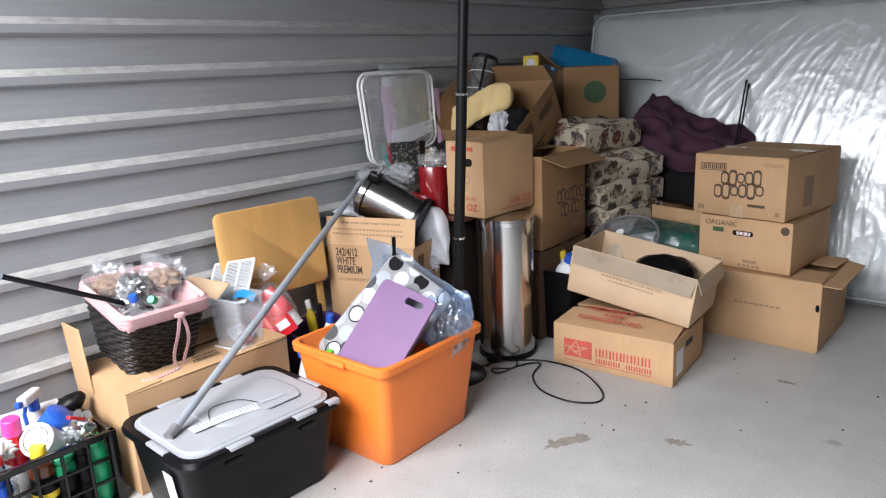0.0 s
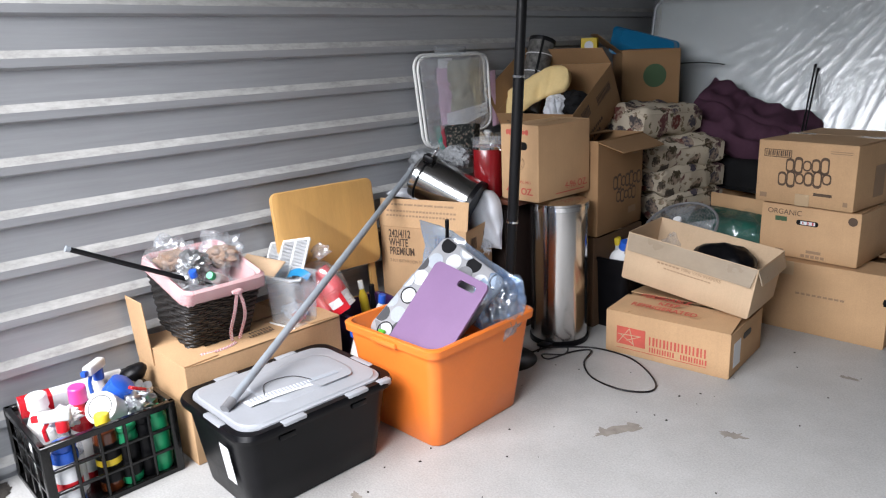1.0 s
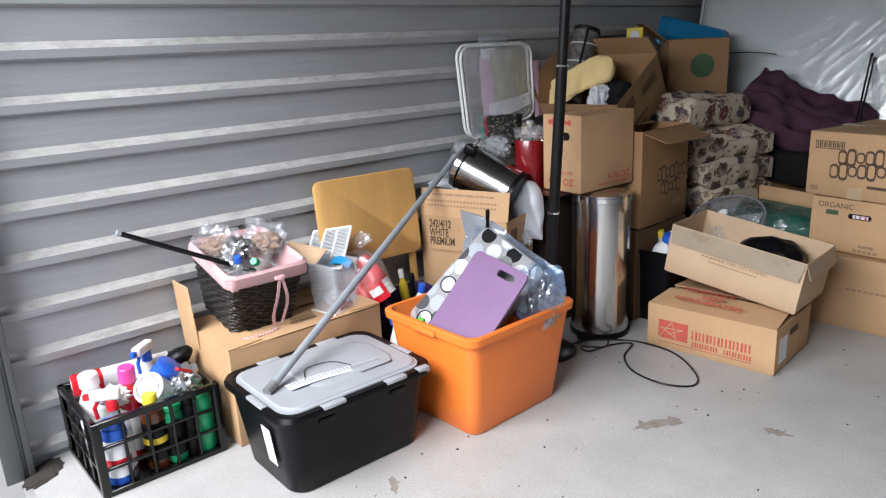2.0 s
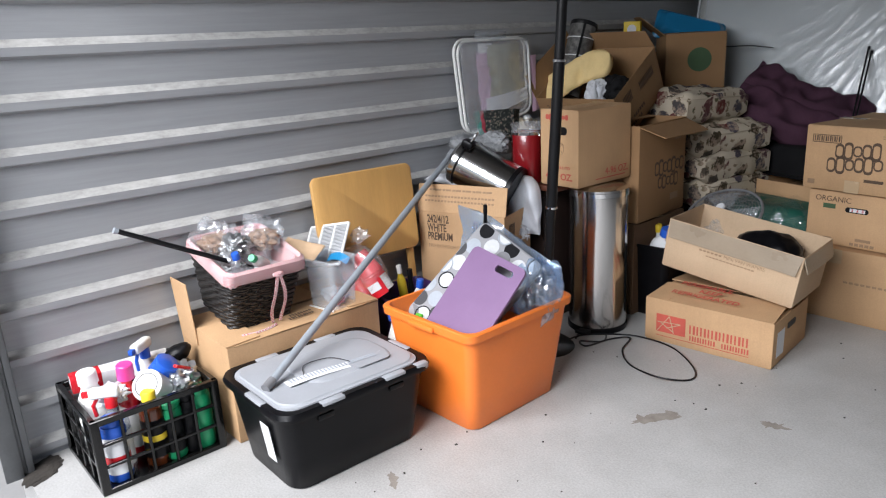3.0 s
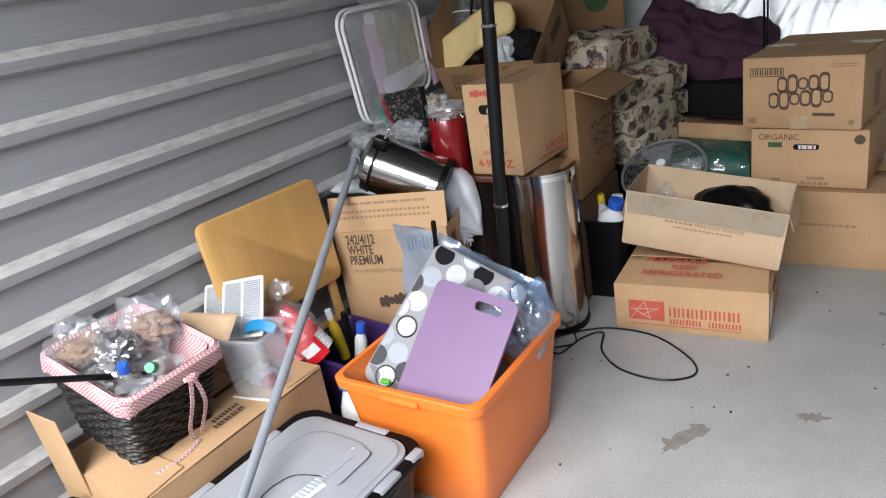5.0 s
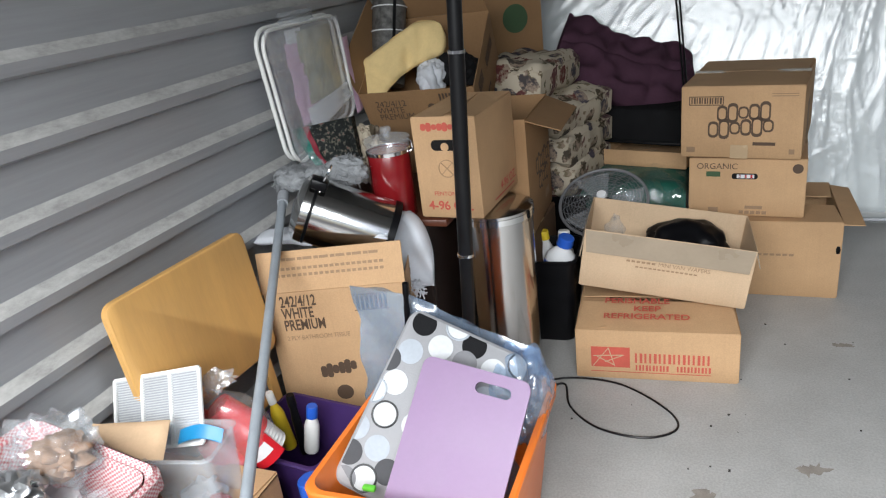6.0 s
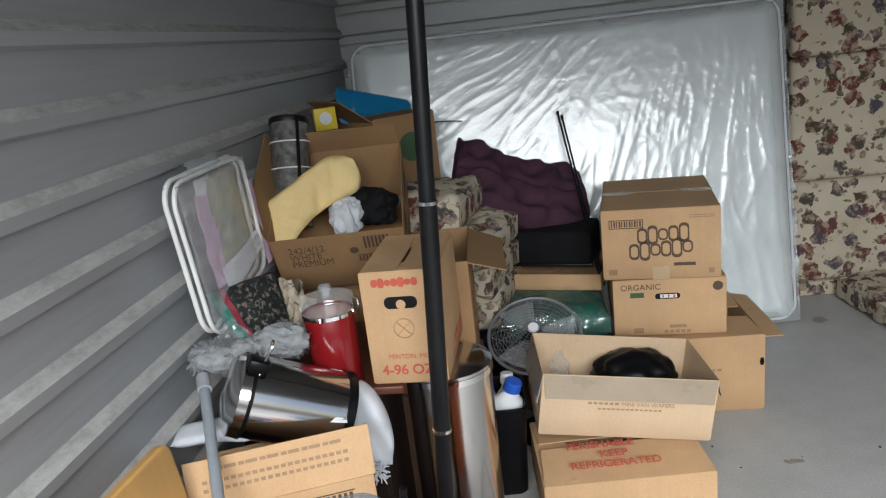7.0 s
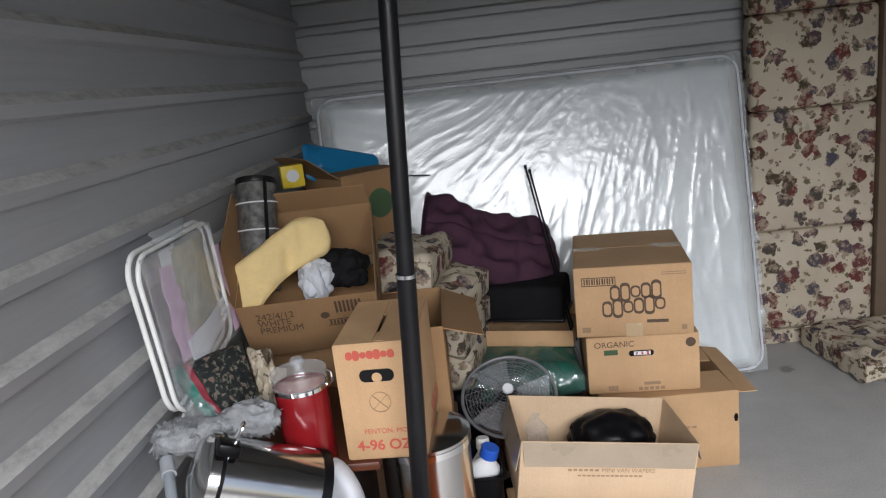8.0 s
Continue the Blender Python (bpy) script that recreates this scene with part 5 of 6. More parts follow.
part("crossbar", box(0.4, 0.025, 0.014, pose(0, -0.32, -0.04), 0.003), M_WOOD, tt)

# wicker basket on the carton
bk = thing("basket", pose(-1.476, 1.165, 0.36, 0, 13, 0), "black wicker basket lined with red gingham, full of packaging", "basket")
weave = bmesh.new()
ROWS_N = 24
for r in range(ROWS_N):
    k = r / (ROWS_N - 1)
    base_loop = rrect(0.24 + 0.07 * k, 0.22 + 0.05 * k, 0.03, 4)
    pts = []
    for i, (x, y) in enumerate(base_loop):
        x2, y2 = base_loop[(i + 1) % len(base_loop)]
        steps = max(1, int(math.hypot(x2 - x, y2 - y) / 0.011))
        pts += [(x + (x2 - x) * j / steps, y + (y2 - y) * j / steps) for j in range(steps)]
    loop = []
    for i, (x, y) in enumerate(pts):
        ln = math.hypot(x, y)
        o = 0.0028 * (1 if (i // 2 + r) % 2 else -1)
        loop.append(Vector((x + x / ln * o, y + y / ln * o, 0.006 + 0.22 * k)))
    add_tube(weave, loop, 0.0048, 5, True)
tagged(part("weave", weave, M_WICKER, bk, "black woven strands"), kind="stuff")
part("lining", loft([[Vector((x, y, z)) for x, y in rrect(0.21 + 0.075 * k, 0.19 + 0.055 * k, 0.03, 4)] for z, k in ((0.01, 0), (0.1, 0.5), (0.23, 1.0))], True, False), M_GING, bk)


def cuff_loop(z, k, wav):
    return [Vector((x * (1 + wav * 0.02 * math.sin(5 * i)), y * (1 + wav * 0.02 * math.cos(4 * i)), z + wav * 0.004 * math.sin(3.3 * i))) for i, (x, y) in enumerate(rrect(0.305 + k, 0.265 + k, 0.035, 7))]


part("cuff", loft([cuff_loop(0.192, 0.022, 1), cuff_loop(0.205, 0.028, 0.6), cuff_loop(0.232, 0.024, 0.3), cuff_loop(0.24, 0.006, 0.2), cuff_loop(0.222, -0.016, 0)], False, False), M_GING, bk, "red and white gingham cuff")
for s in (-1, 1):
    part("ribbon", slab(14, 1, lambda u, v: Vector((0.172 + 0.012 * math.sin(5 * u), 0.03 + s * (0.004 + 0.018 * math.sin(2.6 * u)) + (v - 0.5) * 0.011, 0.205 - 0.19 * u + (0.02 * (u - 0.8) if u > 0.8 else 0))), lambda u, v: Vector((0.17 + 0.012 * math.sin(5 * u), 0.03 + s * (0.004 + 0.018 * math.sin(2.6 * u)) + (v - 0.5) * 0.011, 0.205 - 0.19 * u + (0.02 * (u - 0.8) if u > 0.8 else 0)))), M_GING, bk)
tail = spline([(0.175, 0.02, 0.02), (0.185, -0.01, 0.02), (0.19, -0.06, 0.022), (0.185, -0.11, 0.024)], 6)
part("ribbon", tube(tail, 0.005, 5), M_GING, bk)
part("bow", crumple(0.012, 0.02, 0.01, pose(0.172, 0.03, 0.207), 0.3, 4, 3, 2.0), M_GING, bk)


def loose(name, label, category, m, mesh_args, material, seed, amp=0.3, freq=4.0):
    ob = thing(name, m, label, category)
    part("film", crumple(*mesh_args, None, amp, freq, 4, seed), material, ob, smooth=50)
    return ob


loose("clear_bag", "crumpled clear bag of tan paper in the basket", "bag", pose(-1.53, 1.11, 0.612), (0.078, 0.082, 0.068), M_FILM, 1.0, 0.5, 3.2)
loose("paper_wad", "crumpled tan paper inside a clear bag", "paper", pose(-1.53, 1.11, 0.598), (0.055, 0.06, 0.036), M_BREAD, 2.0, 0.35, 3.6)
loose("clear_bag", "second crumpled clear bag in the basket", "bag", pose(-1.46, 1.25, 0.612), (0.09, 0.072, 0.068), M_FILM, 3.0, 0.5, 3.2)
loose("paper_wad", "tan paper showing through a clear bag", "paper", pose(-1.45, 1.25, 0.598), (0.065, 0.05, 0.036), M_BREAD, 4.0, 0.35, 3.6)
loose("foil_wrapper", "crumpled silver foil wrapper in the basket", "wrapper", pose(-1.44, 1.14, 0.60), (0.06, 0.05, 0.04), M_SILVER, 5.0, 0.4, 4.0)
loose("foil_wrapper", "smaller silver wrapper in the basket", "wrapper", pose(-1.40, 1.10, 0.575), (0.05, 0.034, 0.032), M_SILVER, 7.0, 0.4, 4.0)
loose("clear_bag", "large crumpled clear bag filling the basket", "bag", pose(-1.455, 1.165, 0.50), (0.12, 0.105, 0.075), M_FROST, 21.0, 0.35, 5.0)
loose("paper_wad", "crumpled pale wrapping filling the basket", "paper", pose(-1.47, 1.18, 0.485), (0.1, 0.09, 0.06), M_PAPER, 23.0, 0.35, 5.0)
bt = bottle("water_bottle", "clear plastic bottle with a blue cap in the basket", pose(-1.371, 1.122, 0.485, 14, 12, 0), 0.026, 0.105, M_FILM, M_NAVY, 0.42, cap_h=0.018)
bottle("small_bottle", "white bottle with a green cap lying in the basket", pose(-1.325, 1.185, 0.545, -60, 0, 215), 0.018, 0.085, M_WHITE, M_GREENP, 0.6, cap_h=0.016)
rod = thing("curtain_rod", Matrix(), "dark brown metal rod sticking out of the basket", "rod")
part("tube", tube([(-1.40, 0.76, 0.739), (-1.37, 1.16, 0.53)], 0.008, 10), M_BLACKM, rod)
part("end", tube([(-1.40, 0.757, 0.7405), (-1.3995, 0.768, 0.735)], 0.0095, 10), M_GREYM, rod)

# on the carton beside the basket
ct = thing("storage_box", pose(-1.325, 1.43, 0.332, 0, 0, 12), "translucent plastic box with odds and ends inside", "box")
part("body", tub(0.13, 0.11, 0.145, 0.13, 0.185, 0.02, 0.002, 0.004, 0.006), M_FROST, ct)
part("contents", crumple(0.028, 0.02, 0.018, pose(0.03, -0.01, 0.03), 0.4, 4, 3, 4.0), M_STRIPE, ct)
part("contents", crumple(0.045, 0.035, 0.03, pose(-0.01, 0.01, 0.035), 0.4, 4, 3, 6.0), M_LID, ct)
part("contents", slab(8, 3, lambda u, v: Vector((-0.05 + 0.1 * u, 0.03 + 0.02 * v, 0.15 + 0.015 * math.sin(3 * u) + 0.02 * v)), lambda u, v: Vector((-0.05 + 0.1 * u, 0.03 + 0.02 * v, 0.148 + 0.015 * math.sin(3 * u) + 0.02 * v))), M_BLUE, ct)
part("base_strip", box(0.12, 0.004, 0.006, pose(0.0, -0.062, 0.004)), M_WHITE, ct)
tanp = thing("envelope", pose(-1.43, 1.375, 0.535, 20, 10, 30), "tan paper envelope lying over the plastic box", "envelope")
part("paper", pillow(0.16, 0.1, 0.014, 14, 10, 0.006, seed=2.0), M_KRAFT, tanp)
VT = frame_of((-1.475, 1.505, 0.512), (0.22, 0.015, 0.05), (-0.04, 0.085, 0.14))
vent = thing("drain_rack", VT, "white plastic slotted rack leaning in the pile", "rack")
vw, vh = 0.25, 0.16
for y in (-vh / 2, vh / 2):
    part("rail", box(vw, 0.008, 0.008, pose(0, y, -0.004), 0.002), M_WHITE, vent)
for x in (-vw / 2, -vw / 6, vw / 6, vw / 2):
    part("rail", box(0.008, vh, 0.008, pose(x, 0, -0.004), 0.002), M_WHITE, vent)
for i in range(28):
    part("slat", box(vw - 0.01, 0.0026, 0.004, pose(0, -vh / 2 + (i + 1) * vh / 29, -0.002)), M_DOTW, vent)
part("backing", box(vw - 0.012, vh - 0.01, 0.0015, pose(0, 0, -0.0045)), M_LID, vent)

cups = thing("cup_pack", frame_of((-1.37, 1.605, 0.438), (0.075, 0.05, -0.145), (-0.3, 0.9, 0.1)), "clear bag with a stack of red party cups", "cups")
for i in range(9):
    part("cup", lathe([(0.034, 0.0), (0.046, 0.09), (0.048, 0.092), (0.046, 0.094), (0.044, 0.09), (0.032, 0.002), (0, 0.002)], 24, pose(0.01 * i - 0.045, 0, 0, 0, 90, 0)), M_REDP if i < 3 else M_WHITE, cups)
for i in range(8):
    part("cup", lathe([(0.034, 0.0), (0.046, 0.09), (0.048, 0.092), (0.046, 0.094), (0.044, 0.09), (0.032, 0.002), (0, 0.002)], 24, pose(0.009 * i - 0.055, -0.012, -0.062, 0, 96, 0)), M_REDP, cups)
part("brand_panel", slab(8, 3, lambda u, v: Vector((0.06 + v * 0.075, -0.052 * math.cos(1.6 * u - 0.5), 0.052 * math.sin(1.6 * u - 0.5))), lambda u, v: Vector((0.06 + v * 0.075, -0.0505 * math.cos(1.6 * u - 0.5), 0.0505 * math.sin(1.6 * u - 0.5)))), M_REDP, cups, "red printed panel")
part("brand_panel", slab(8, 3, lambda u, v: Vector((0.08 + v * 0.03, -0.0532 * math.cos(1.0 * u - 0.2), 0.0532 * math.sin(1.0 * u - 0.2))), lambda u, v: Vector((0.08 + v * 0.03, -0.0522 * math.cos(1.0 * u - 0.2), 0.0522 * math.sin(1.0 * u - 0.2)))), M_PAPER, cups)
part("bag", crumple(0.115, 0.07, 0.095, pose(0.03, 0, -0.03), 0.14, 3, 4, 3.0), M_FILM, cups, "clear plastic bag")
part("bag_neck", crumple(0.03, 0.022, 0.04, pose(-0.1, 0.0, 0.055), 0.6, 7, 3, 4.0), M_FILM, cups, smooth=15)

pb = thing("storage_bin", pose(-1.31, 1.765, 0, 0, 0, -6), "deep purple plastic bin with glue bottles", "bin")
part("body", tub(0.22, 0.2, 0.26, 0.24, 0.30, 0.02, 0.004, 0.008, 0.012), M_DPURPLE, pb)
bottle("glue_bottle", "yellow-green glue bottle in the purple bin", pose(-1.385, 1.80, 0.2, 4, -6), 0.018, 0.15, M_YEL, M_WHITE, 0.5)
bottle("glue_bottle", "white glue bottle with a blue cap", pose(-1.32, 1.8, 0.2, -4, 10), 0.02, 0.11, M_WHITE, M_NAVY, 0.62, cap_h=0.03)
bottle("marker", "black marker pen in the purple bin", pose(-1.35, 1.81, 0.18, 3, 0), 0.012, 0.16, M_BLACKP, M_BLACKP, 0.8)

bottle("detergent_jug", "white detergent jug with a blue cap beside the purple bin", pose(-1.165, 1.60, 0.0, 0, -4, 0), 0.052, 0.27, M_WHITE, M_NAVY, 0.5, M_DOTL, 0.7, cap_h=0.03, shoulder=0.66)

# ---- black tote with the grey lid ----
tote = thing("tote", pose(-1.022, 1.197, 0, 0, 0, -1) @ Matrix.Diagonal((1.15, 1.03, 0.93, 1)), "black plastic storage tote with a grey snap lid", "tote")
part("body", tub(0.275, 0.44, 0.335, 0.49, 0.285, 0.05, 0.004, 0.012, 0.022), M_BLACKP, tote)


def lid_loop(e, z):
    return [Vector((x, y, z)) for x, y in rrect(0.36 - e, 0.515 - e, 0.055, 6)]


lid = part("lid", loft([lid_loop(0.06, 0.276), lid_loop(0.042, 0.286), lid_loop(0.044, 0.295), lid_loop(0.06, 0.297), lid_loop(0.066, 0.302), lid_loop(0.11, 0.303)]), M_LID, tote, "grey plastic lid")
part("rim", loft([lid_loop(-0.004, 0.266), lid_loop(-0.01, 0.28), lid_loop(0.0, 0.294), lid_loop(0.036, 0.293), lid_loop(0.042, 0.272)], False, False), M_BLACKP, tote)
for x, y, w, d in ((0.172, -0.1, 0.022, 0.075), (0.172, 0.11, 0.022, 0.075), (-0.172, -0.1, 0.022, 0.075), (-0.172, 0.11, 0.022, 0.075), (0.03, -0.25, 0.09, 0.02), (0.03, 0.25, 0.09, 0.02), (0.172, 0.21, 0.022, 0.045)):
    part("clip", box(w, d, 0.022, pose(x, y, 0.274), 0.004), M_LID, lid)
part("raised_panel", loft([[Vector((x, y + 0.04, z)) for x, y in rrect(0.2 - e, 0.3 - e, 0.06, 6)] for z, e in ((0.302, 0), (0.307, 0.01), (0.3075, 0.02))]), M_LID, lid)
part("paper_strip", slab(10, 2, lambda u, v: Vector((0.045 + (v - 0.5) * 0.035 + 0.02 * u, -0.16 + 0.32 * u, 0.3095 + 0.003 * math.sin(6 * u))), lambda u, v: Vector((0.045 + (v - 0.5) * 0.035 + 0.02 * u, -0.16 + 0.32 * u, 0.3088 + 0.003 * math.sin(6 * u)))), M_PAPER, tote, "white paper instruction strip")
bars([(-0.15 + 0.011 * i, 0.0, 0.006, 0.02) for i in range(26)], pose(0.062, 0.0, 0.3135, 0, 0, 86) @ pose(0, 0, 0, -90, 0, 0), M_DOTL, tote)
part("tag", loft([[Vector((x + 0.075, y + 0.1, z)) for x, y in rrect(0.05, 0.13, 0.02, 5)] for z in (0.309, 0.311)]), M_LID, tote)
part("string", tube(spline([(0.04, -0.1, 0.312), (-0.02, -0.06, 0.312), (-0.01, 0.02, 0.312), (0.05, 0.05, 0.312)]), 0.0012, 5), M_BLACKM, tote)
part("sticker", box(0.045, 0.001, 0.13, pose(0.06, -0.236, 0.09, 6), 0), M_PAPER, tote, "white and blue product sticker", 0)
part("sticker_print", box(0.034, 0.001, 0.02, pose(0.06, -0.2415, 0.185, 6), 0), M_DOTL, tote, smooth=0)
part("sticker_print", box(0.03, 0.001, 0.012, pose(0.06, -0.2385, 0.14, 6), 0), M_INKF, tote, smooth=0)
for y in (-0.12, 0.12):
    part("moulding", box(0.006, 0.05, 0.02, pose(0.168, y, 0.235, 0, 6, 0), 0.003), M_BLACKP, tote)

# ---- orange bin and what leans in it ----
ot = thing("tub", pose(-0.917, 1.752, 0, 0, 0, 1), "bright orange plastic tub without lid", "tub")
part("body", tub(0.345, 0.415, 0.425, 0.485, 0.365, 0.04, 0.004, 0.012, 0.03), M_ORANGE, ot)
for y in (-0.258, 0.258):
    part("handle", box(0.12, 0.014, 0.02, pose(0, y, 0.335), 0.006), M_ORANGE, ot)
part("fill", crumple(0.17, 0.2, 0.05, pose(0, 0, 0.2), 0.1, 3, 4, 2.0), M_BFILM, ot, "crushed blue plastic inside")


def board(w, h, t, r, slot):
    """A rounded board with a hand slot through it, lying in x and y."""
    outer = rrect(w, h, r, 6)
    inner = [(x + slot[0], y + slot[1]) for x, y in rrect(slot[2], slot[3], slot[3] * 0.48, 6)]
    bm = bmesh.new()
    rings = [[bm.verts.new((x, y, z)) for x, y in lp] for z in (0, t) for lp in (outer, inner)]
    n = len(outer)
    for a, c in ((0, 1), (1, 3), (3, 2), (2, 0)):
        for i in range(n):
            j = (i + 1) % n
            bm.faces.new((rings[a][i], rings[a][j], rings[c][j], rings[c][i]))
    return bm


TLB, TRB, BLB = Vector((-0.938, 1.775, 0.545)), Vector((-0.702, 1.768, 0.505)), Vector((-0.972, 1.565, 0.3))
cut = thing("cutting_board", frame_of((TRB + BLB) / 2, TRB - TLB, TLB - BLB), "purple plastic cutting board with a hand slot", "cutting board")
part("board", board(0.247, 0.33, 0.009, 0.022, (0.045, 0.128, 0.08, 0.024)), M_PURPLE, cut)

TLD, TRD, BLD = Vector((-0.999, 1.861, 0.61)), Vector((-0.735, 1.86, 0.50)), Vector((-1.08, 1.585, 0.31))
pad = thing("ironing_pad", frame_of((TRD + BLD) / 2 + Vector((0, 0.015, -0.01)), TRD - TLD, TLD - BLD) @ pose(-0.02, 0, 0), "grey padded board with black, white and grey dots", "pad")
part("cover", loft([[Vector((x, y, z)) for x, y in rrect(0.3 - e, 0.43 - e, 0.03, 5)] for z, e in ((-0.03, 0.02), (-0.022, 0), (-0.006, 0), (0.0, 0.012))]), M_PADG, pad)
KEY = {"B": M_BCLOTH, "L": M_DOTL, "W": M_DOTW, "D": M_DOTD, "G": M_GREYDOT}
DOTS = (("B", -.108, .19), ("B", .02, .19), ("O", -.03, .215), ("W", -.05, .155), ("L", -.11, .118), ("D", -.15, .083), ("G", .015, .145), ("R", .135, .193), ("W", .082, .155),
        ("W", -.112, .04), ("O", -.15, .005), ("R", -.102, -.035), ("L", -.148, -.085), ("D", -.138, -.142), ("L", -.085, -.109), ("D", -.042, -.146), ("R", -.084, -.18), ("G", -.125, -.2),
        ("L", .09, .09), ("B", .13, .03), ("W", .0, .07), ("D", .05, .0), ("W", -.03, -.03), ("L", .1, -.06))
for k, (look_of, x, y) in enumerate(DOTS):
    lift = 0.0008 + 0.0001 * (k % 7)
    ring = [(x + 0.029 * math.cos(a), y + 0.029 * math.sin(a), lift + 0.0008) for a in (2 * math.pi * q / 28 for q in range(28))]
    inside = [q for q in ring if abs(q[0]) < 0.147 and abs(q[1]) < 0.212]
    if look_of in "RO":
        part("dot", tube(inside, 0.0026, 5, len(inside) == 28), M_BLACKM if look_of == "R" else M_DOTL, pad, "black ring" if look_of == "R" else "")
    if len(inside) < 3:
        continue
    fill = bmesh.new()
    low = [fill.verts.new((px, py, -0.001)) for px, py, pz in inside]
    top = [fill.verts.new((px, py, lift)) for px, py, pz in inside]
    fill.faces.new(top)
    for i in range(len(low)):
        j = (i + 1) % len(low)
        fill.faces.new((low[i], low[j], top[j], top[i]))
    part("dot", fill, M_DOTW if look_of in "RO" else KEY[look_of], pad, smooth=0)
bb = thing("plastic_bag", Matrix(), "crumpled blue-tinted clear plastic bag behind the boards", "bag")
part("film", slab(22, 14, lambda u, v: Vector((-1.20 + 0.47 * u + 0.02 * noise.noise((u * 5, v * 5, 2)), 1.925 + 0.04 * u + 0.03 * noise.noise((u * 4, v * 2, 0)) + 0.012 * (1 - 2 * abs(noise.noise((u * 9 + v * 3, v * 2, 3)))), 0.25 + v * (0.375 - 0.14 * u + 0.02 * math.sin(5 * u)))), lambda u, v: Vector((-1.19 + 0.46 * u, 1.95 + 0.02 * u + 0.04 * noise.noise((u * 4, v * 3, 5)), 0.25 + v * (0.36 - 0.14 * u + 0.02 * math.sin(5 * u))))), M_BFILM, bb, smooth=70)
bb2 = thing("plastic_bag", pose(-0.765, 1.89, 0.385), "blue-tinted plastic packaging bulging from the tub", "bag")
part("film", crumple(0.085, 0.09, 0.125, None, 0.28, 3.2, 5, 6.0), M_BFILM, bb2, smooth=70)
bottle("marker", "black marker standing behind the dotted pad", pose(-1.055, 1.935, 0.47, 4, 6), 0.008, 0.15, M_BLACKP, M_BLACKP, 0.8)
gs = thing("green_clip", pose(-1.015, 1.572, 0.325), "small bright green plastic clip in the tub", "clip")
part("body", box(0.03, 0.014, 0.012, None, 0.004), mat("lime_plastic", (0.12, 0.5, 0.05), 0.4), gs)

# ---- black crate of cleaning bottles ----
CX, CY, CW, CD, CH = -1.444, 0.752, 0.365, 0.38, 0.24
crate = thing("crate", pose(CX, CY, 0, 0, 0, 0), "black plastic milk crate full of cleaning bottles", "crate")


def crate_side(length, cols, m):
    t = 0.012
    for z, h in ((0.0, 0.018), (CH - 0.02, 0.02)):
        part("rim", box(length, t + 0.006, h, m @ pose(0, 0, z), 0.002, 1), M_CRATE, crate)
    for r in range(1, 3):
        part("rail", box(length, t * 0.9, 0.01, m @ pose(0, 0, 0.01 + r * (CH - 0.03) / 3), 0.002, 1), M_CRATE, crate)
    for c in range(cols + 1):
        wdt = 0.022 if c in (0, cols) else 0.009
        part("slat", box(wdt, t, CH - 0.004, m @ pose((c / cols - 0.5) * (length - 0.026), 0, 0.002), 0.002, 1), M_CRATE, crate)


for m, ln, cols in ((pose(CW / 2 - 0.008, 0, 0, 0, 0, 90), CD, 5), (pose(-CW / 2 + 0.008, 0, 0, 0, 0, 90), CD, 5), (pose(0, -CD / 2 + 0.008, 0), CW, 4), (pose(0, CD / 2 - 0.008, 0), CW, 4)):
    crate_side(ln, cols, m)
grid = bmesh.new()
add_box(grid, CW - 0.02, CD - 0.02, 0.006, pose(0, 0, 0.004))
part("base", grid, M_CRATE, crate)
for x, y in ((-1, -1), (-1, 1), (1, -1), (1, 1)):
    part("corner_post", box(0.026, 0.026, CH, pose(x * (CW / 2 - 0.011), y * (CD / 2 - 0.011), 0), 0.006, 2), M_CRATE, crate)
E = 0.014
bottle("bleach_jug", "white plastic bleach jug in the crate", pose(-1.47, 0.635, E, 3, 3), 0.058, 0.27, M_WHITE, M_WHITE, 0.42, cap_h=0.035, shoulder=0.62)
bottle("cleaner_bottle", "pink-red cleaner bottle with a pink cap", pose(-1.43, 0.715, E, 0, 6), 0.042, 0.27, M_REDP, M_PINK, 0.5, M_WHITE, 0.75, cap_h=0.045, shoulder=0.75)
spray("spray_bottle", "clear spray bottle with a white and red trigger", pose(-1.335, 0.645, E, 0, 0, -30), 0.04, 0.225, M_FROST, M_WHITE, M_REDP, M_PAPER)
bottle("wipes_bottle", "white bottle with a big blue cap, tipped over", pose(-1.46, 0.755, 0.16, -40, 10, -30), 0.04, 0.13, M_WHITE, M_NAVY, 0.85, M_PAPER, cap_h=0.05)
spray("spray_bottle", "white spray bottle with a blue trigger", pose(-1.5, 0.81, E, 0, 0, 40), 0.038, 0.275, M_WHITE, M_WHITE, M_NAVY, M_NAVY)
roll2 = thing("paper_tub", pose(-1.38, 0.80, 0.215, 52, 0, 40), "round white tub with a printed lid, tipped on its side", "tub")
part("body", lathe([(0, 0), (0.045, 0), (0.047, 0.01), (0.047, 0.07), (0, 0.07)], 28), M_PAPER, roll2)
part("lid", lathe([(0, 0.079), (0.044, 0.079), (0.049, 0.075), (0.049, 0.062)], 28), M_WHITE, roll2)
part("lid_print", lathe([(0.034, 0.0795), (0.037, 0.0795), (0.037, 0.0792), (0.034, 0.0792)], 24), M_DOTD, roll2, smooth=0)
bottle("amber_bottle", "brown bottle with a yellow cap and yellow label", pose(-1.315, 0.745, E), 0.036, 0.215, M_AMBER, M_YEL, 0.5, M_BLACKP, cap_h=0.026, shoulder=0.8)
part("label_mark", lathe([(0.0372, 0.085), (0.0372, 0.105)], 24), M_YEL, bpy.data.objects["amber_bottle"], "yellow printed patch")
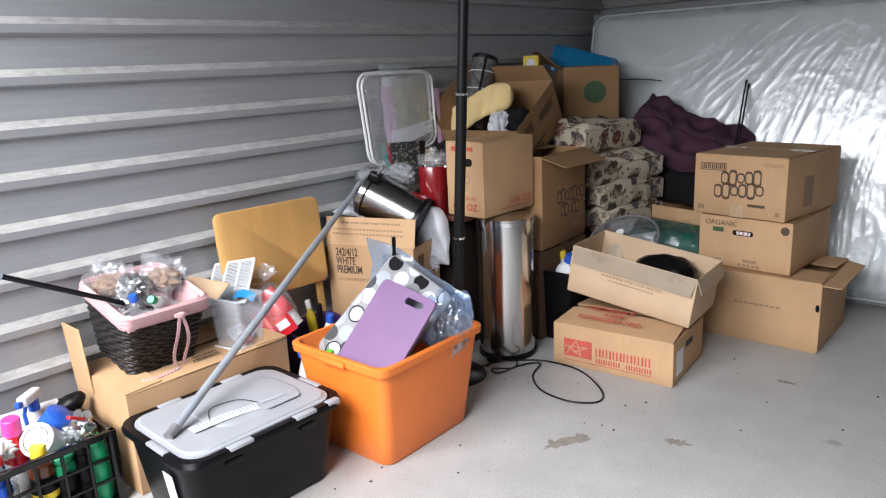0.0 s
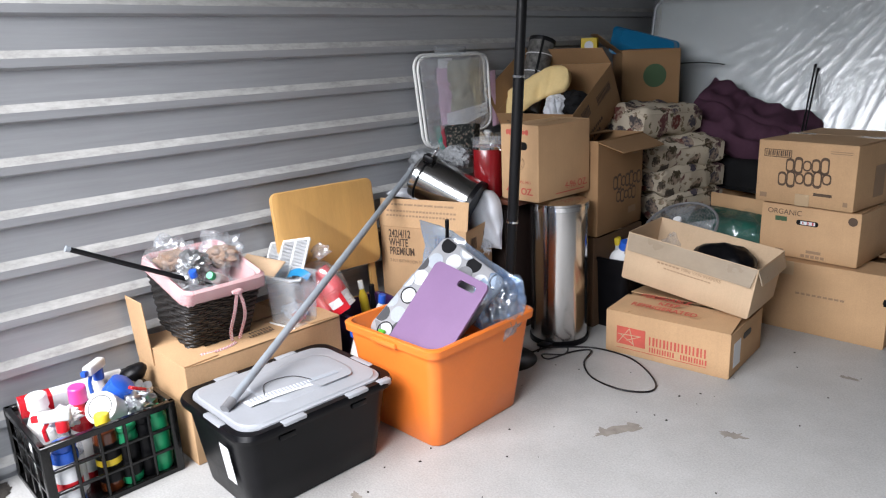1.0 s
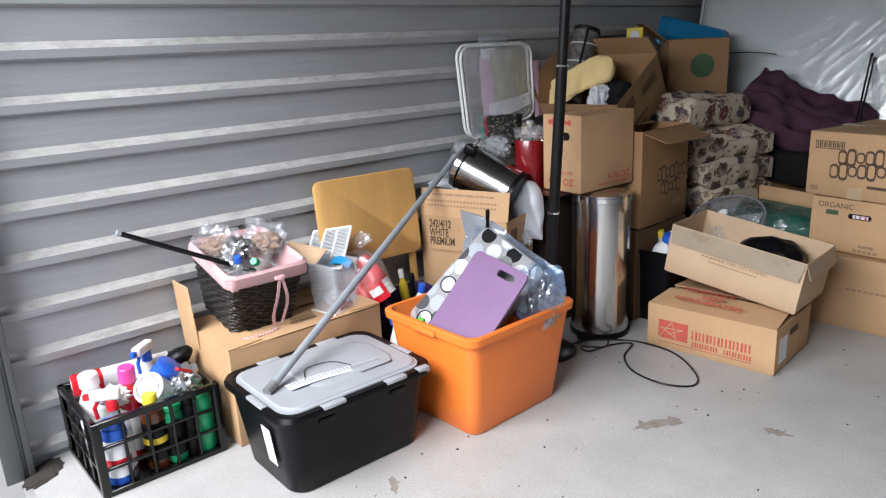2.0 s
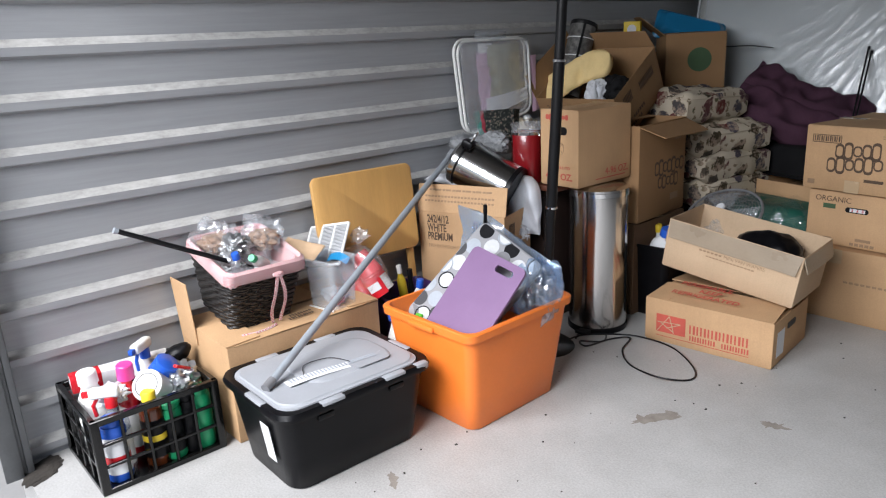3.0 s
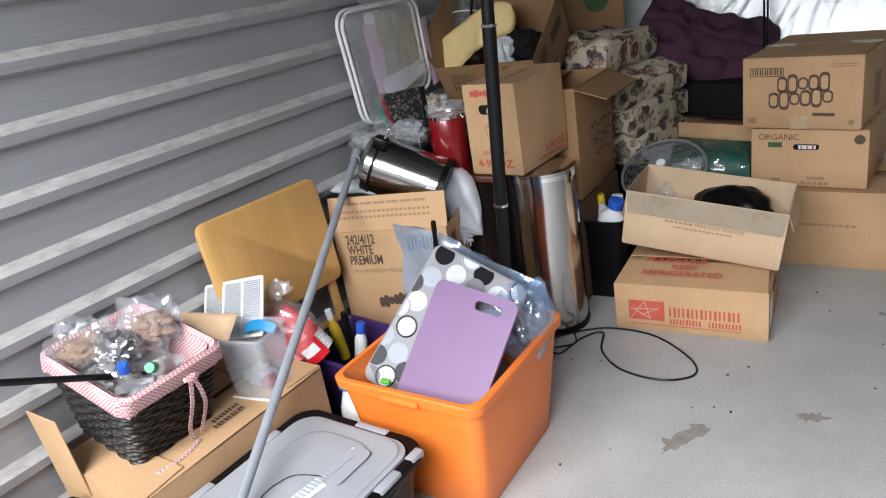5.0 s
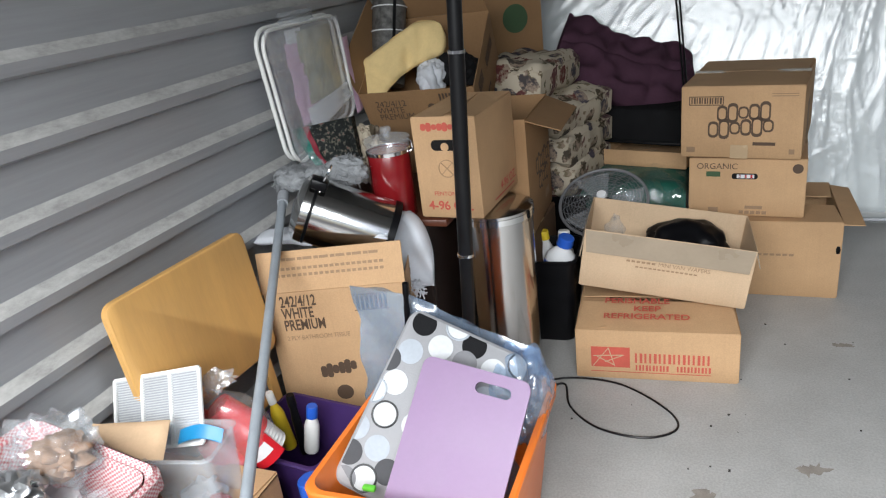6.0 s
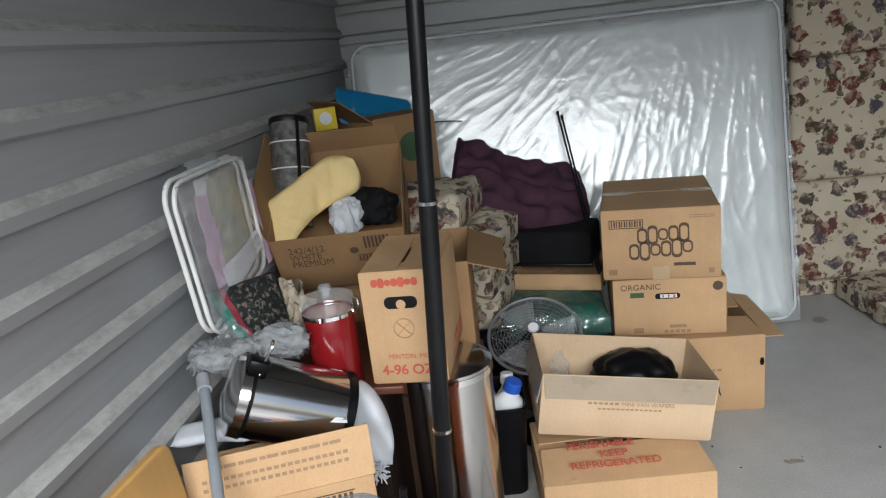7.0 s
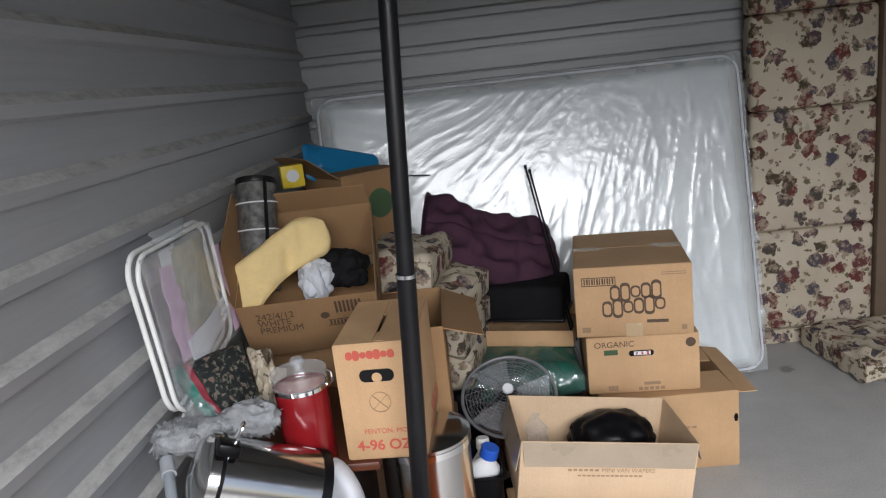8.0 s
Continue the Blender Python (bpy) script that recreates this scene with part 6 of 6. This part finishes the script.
for i, (y, r, h, bm_, band) in enumerate(((0.63, 0.036, 0.19, M_NAVY, M_PAPER), (0.80, 0.034, 0.18, M_GREENP, M_BLACKP), (0.855, 0.03, 0.185, M_BLACKP, None))):
    bottle("cleaner_can", ("blue and white cleaner can", "green and black cleaner can", "black cleaner bottle")[i] + " behind the crate grid", pose(-1.312, y, E), r, h, bm_, bm_, 0.8, band, cap_h=0.01, shoulder=0.85)
part("label_mark", lathe([(0.0368, 0.06), (0.0368, 0.085)], 24), M_REDP, bpy.data.objects["cleaner_can"], "red stripe")
bottle("cleaner_bottle", "tall plain green bottle in the crate corner", pose(-1.312, 0.893, E), 0.034, 0.185, M_GREENP, M_GREENP, 0.7, cap_h=0.02, shoulder=0.9)
bottle("cleaner_bottle", "second green bottle behind the crate side", pose(-1.39, 0.893, E), 0.034, 0.17, M_GREENP, M_WHITE, 0.7, cap_h=0.02, shoulder=0.9)
rb = thing("foil_box", pose(-1.545, 0.74, 0.225, 6, 0, 84), "red and white foil carton lying across the crate", "box")
part("body", box(0.3, 0.05, 0.05, None, 0.002), M_PAPER, rb)
part("red_end", box(0.09, 0.052, 0.052, pose(-0.105, 0, -0.001), 0.002), M_REDP, rb)
sh = thing("black_shoe", pose(-1.5, 0.905, 0.26, 0, -30, 60), "rounded black rubber item in the crate", "shoe")
part("body", crumple(0.06, 0.035, 0.03, None, 0.08, 2, 4, 2.0), M_BLACKP, sh)
loose("foil_wrapper", "crumpled silver and black bag in the crate", "wrapper", pose(-1.385, 0.865, 0.235), (0.085, 0.055, 0.045), M_SILVER, 11.0, 0.45, 5.0)
loose("paper_wad", "crumpled white paper in the crate", "paper", pose(-1.40, 0.67, 0.245), (0.05, 0.05, 0.03), M_PAPER, 13.0, 0.4, 5.0)
rl = thing("lighter", pose(-1.33, 0.885, 0.275, 60, 0, 20), "slim red plastic lighter on the wrapper", "lighter")
part("body", box(0.016, 0.01, 0.06, None, 0.003), M_REDP, rl)

# printing, tape and holes belong to the body that carries them
SURFACE = ("printing", "barcode", "lettering", "brand_mark", "hand_hole", "tape", "logo_block", "logo_star", "printed_line", "shipping_label", "seal", "round_print", "hole_filling", "printed_ring", "sticker", "label", "clip")
for o in list(scene.objects):
    if o.parent and o.parent.type == 'EMPTY' and o.name.split(".")[0] in SURFACE:
        for sib in o.parent.children:
            if sib.name.split(".")[0] == "body":
                o.parent = sib
                break

# clear films and bags let the daylight through
for ob in bpy.data.objects:
    if ob.type == 'MESH' and ob.data.materials and ob.data.materials[0] in (M_FILM, M_WRAP, M_BFILM, M_FROST, M_CLEAR, M_VINYL):
        ob.visible_shadow = False
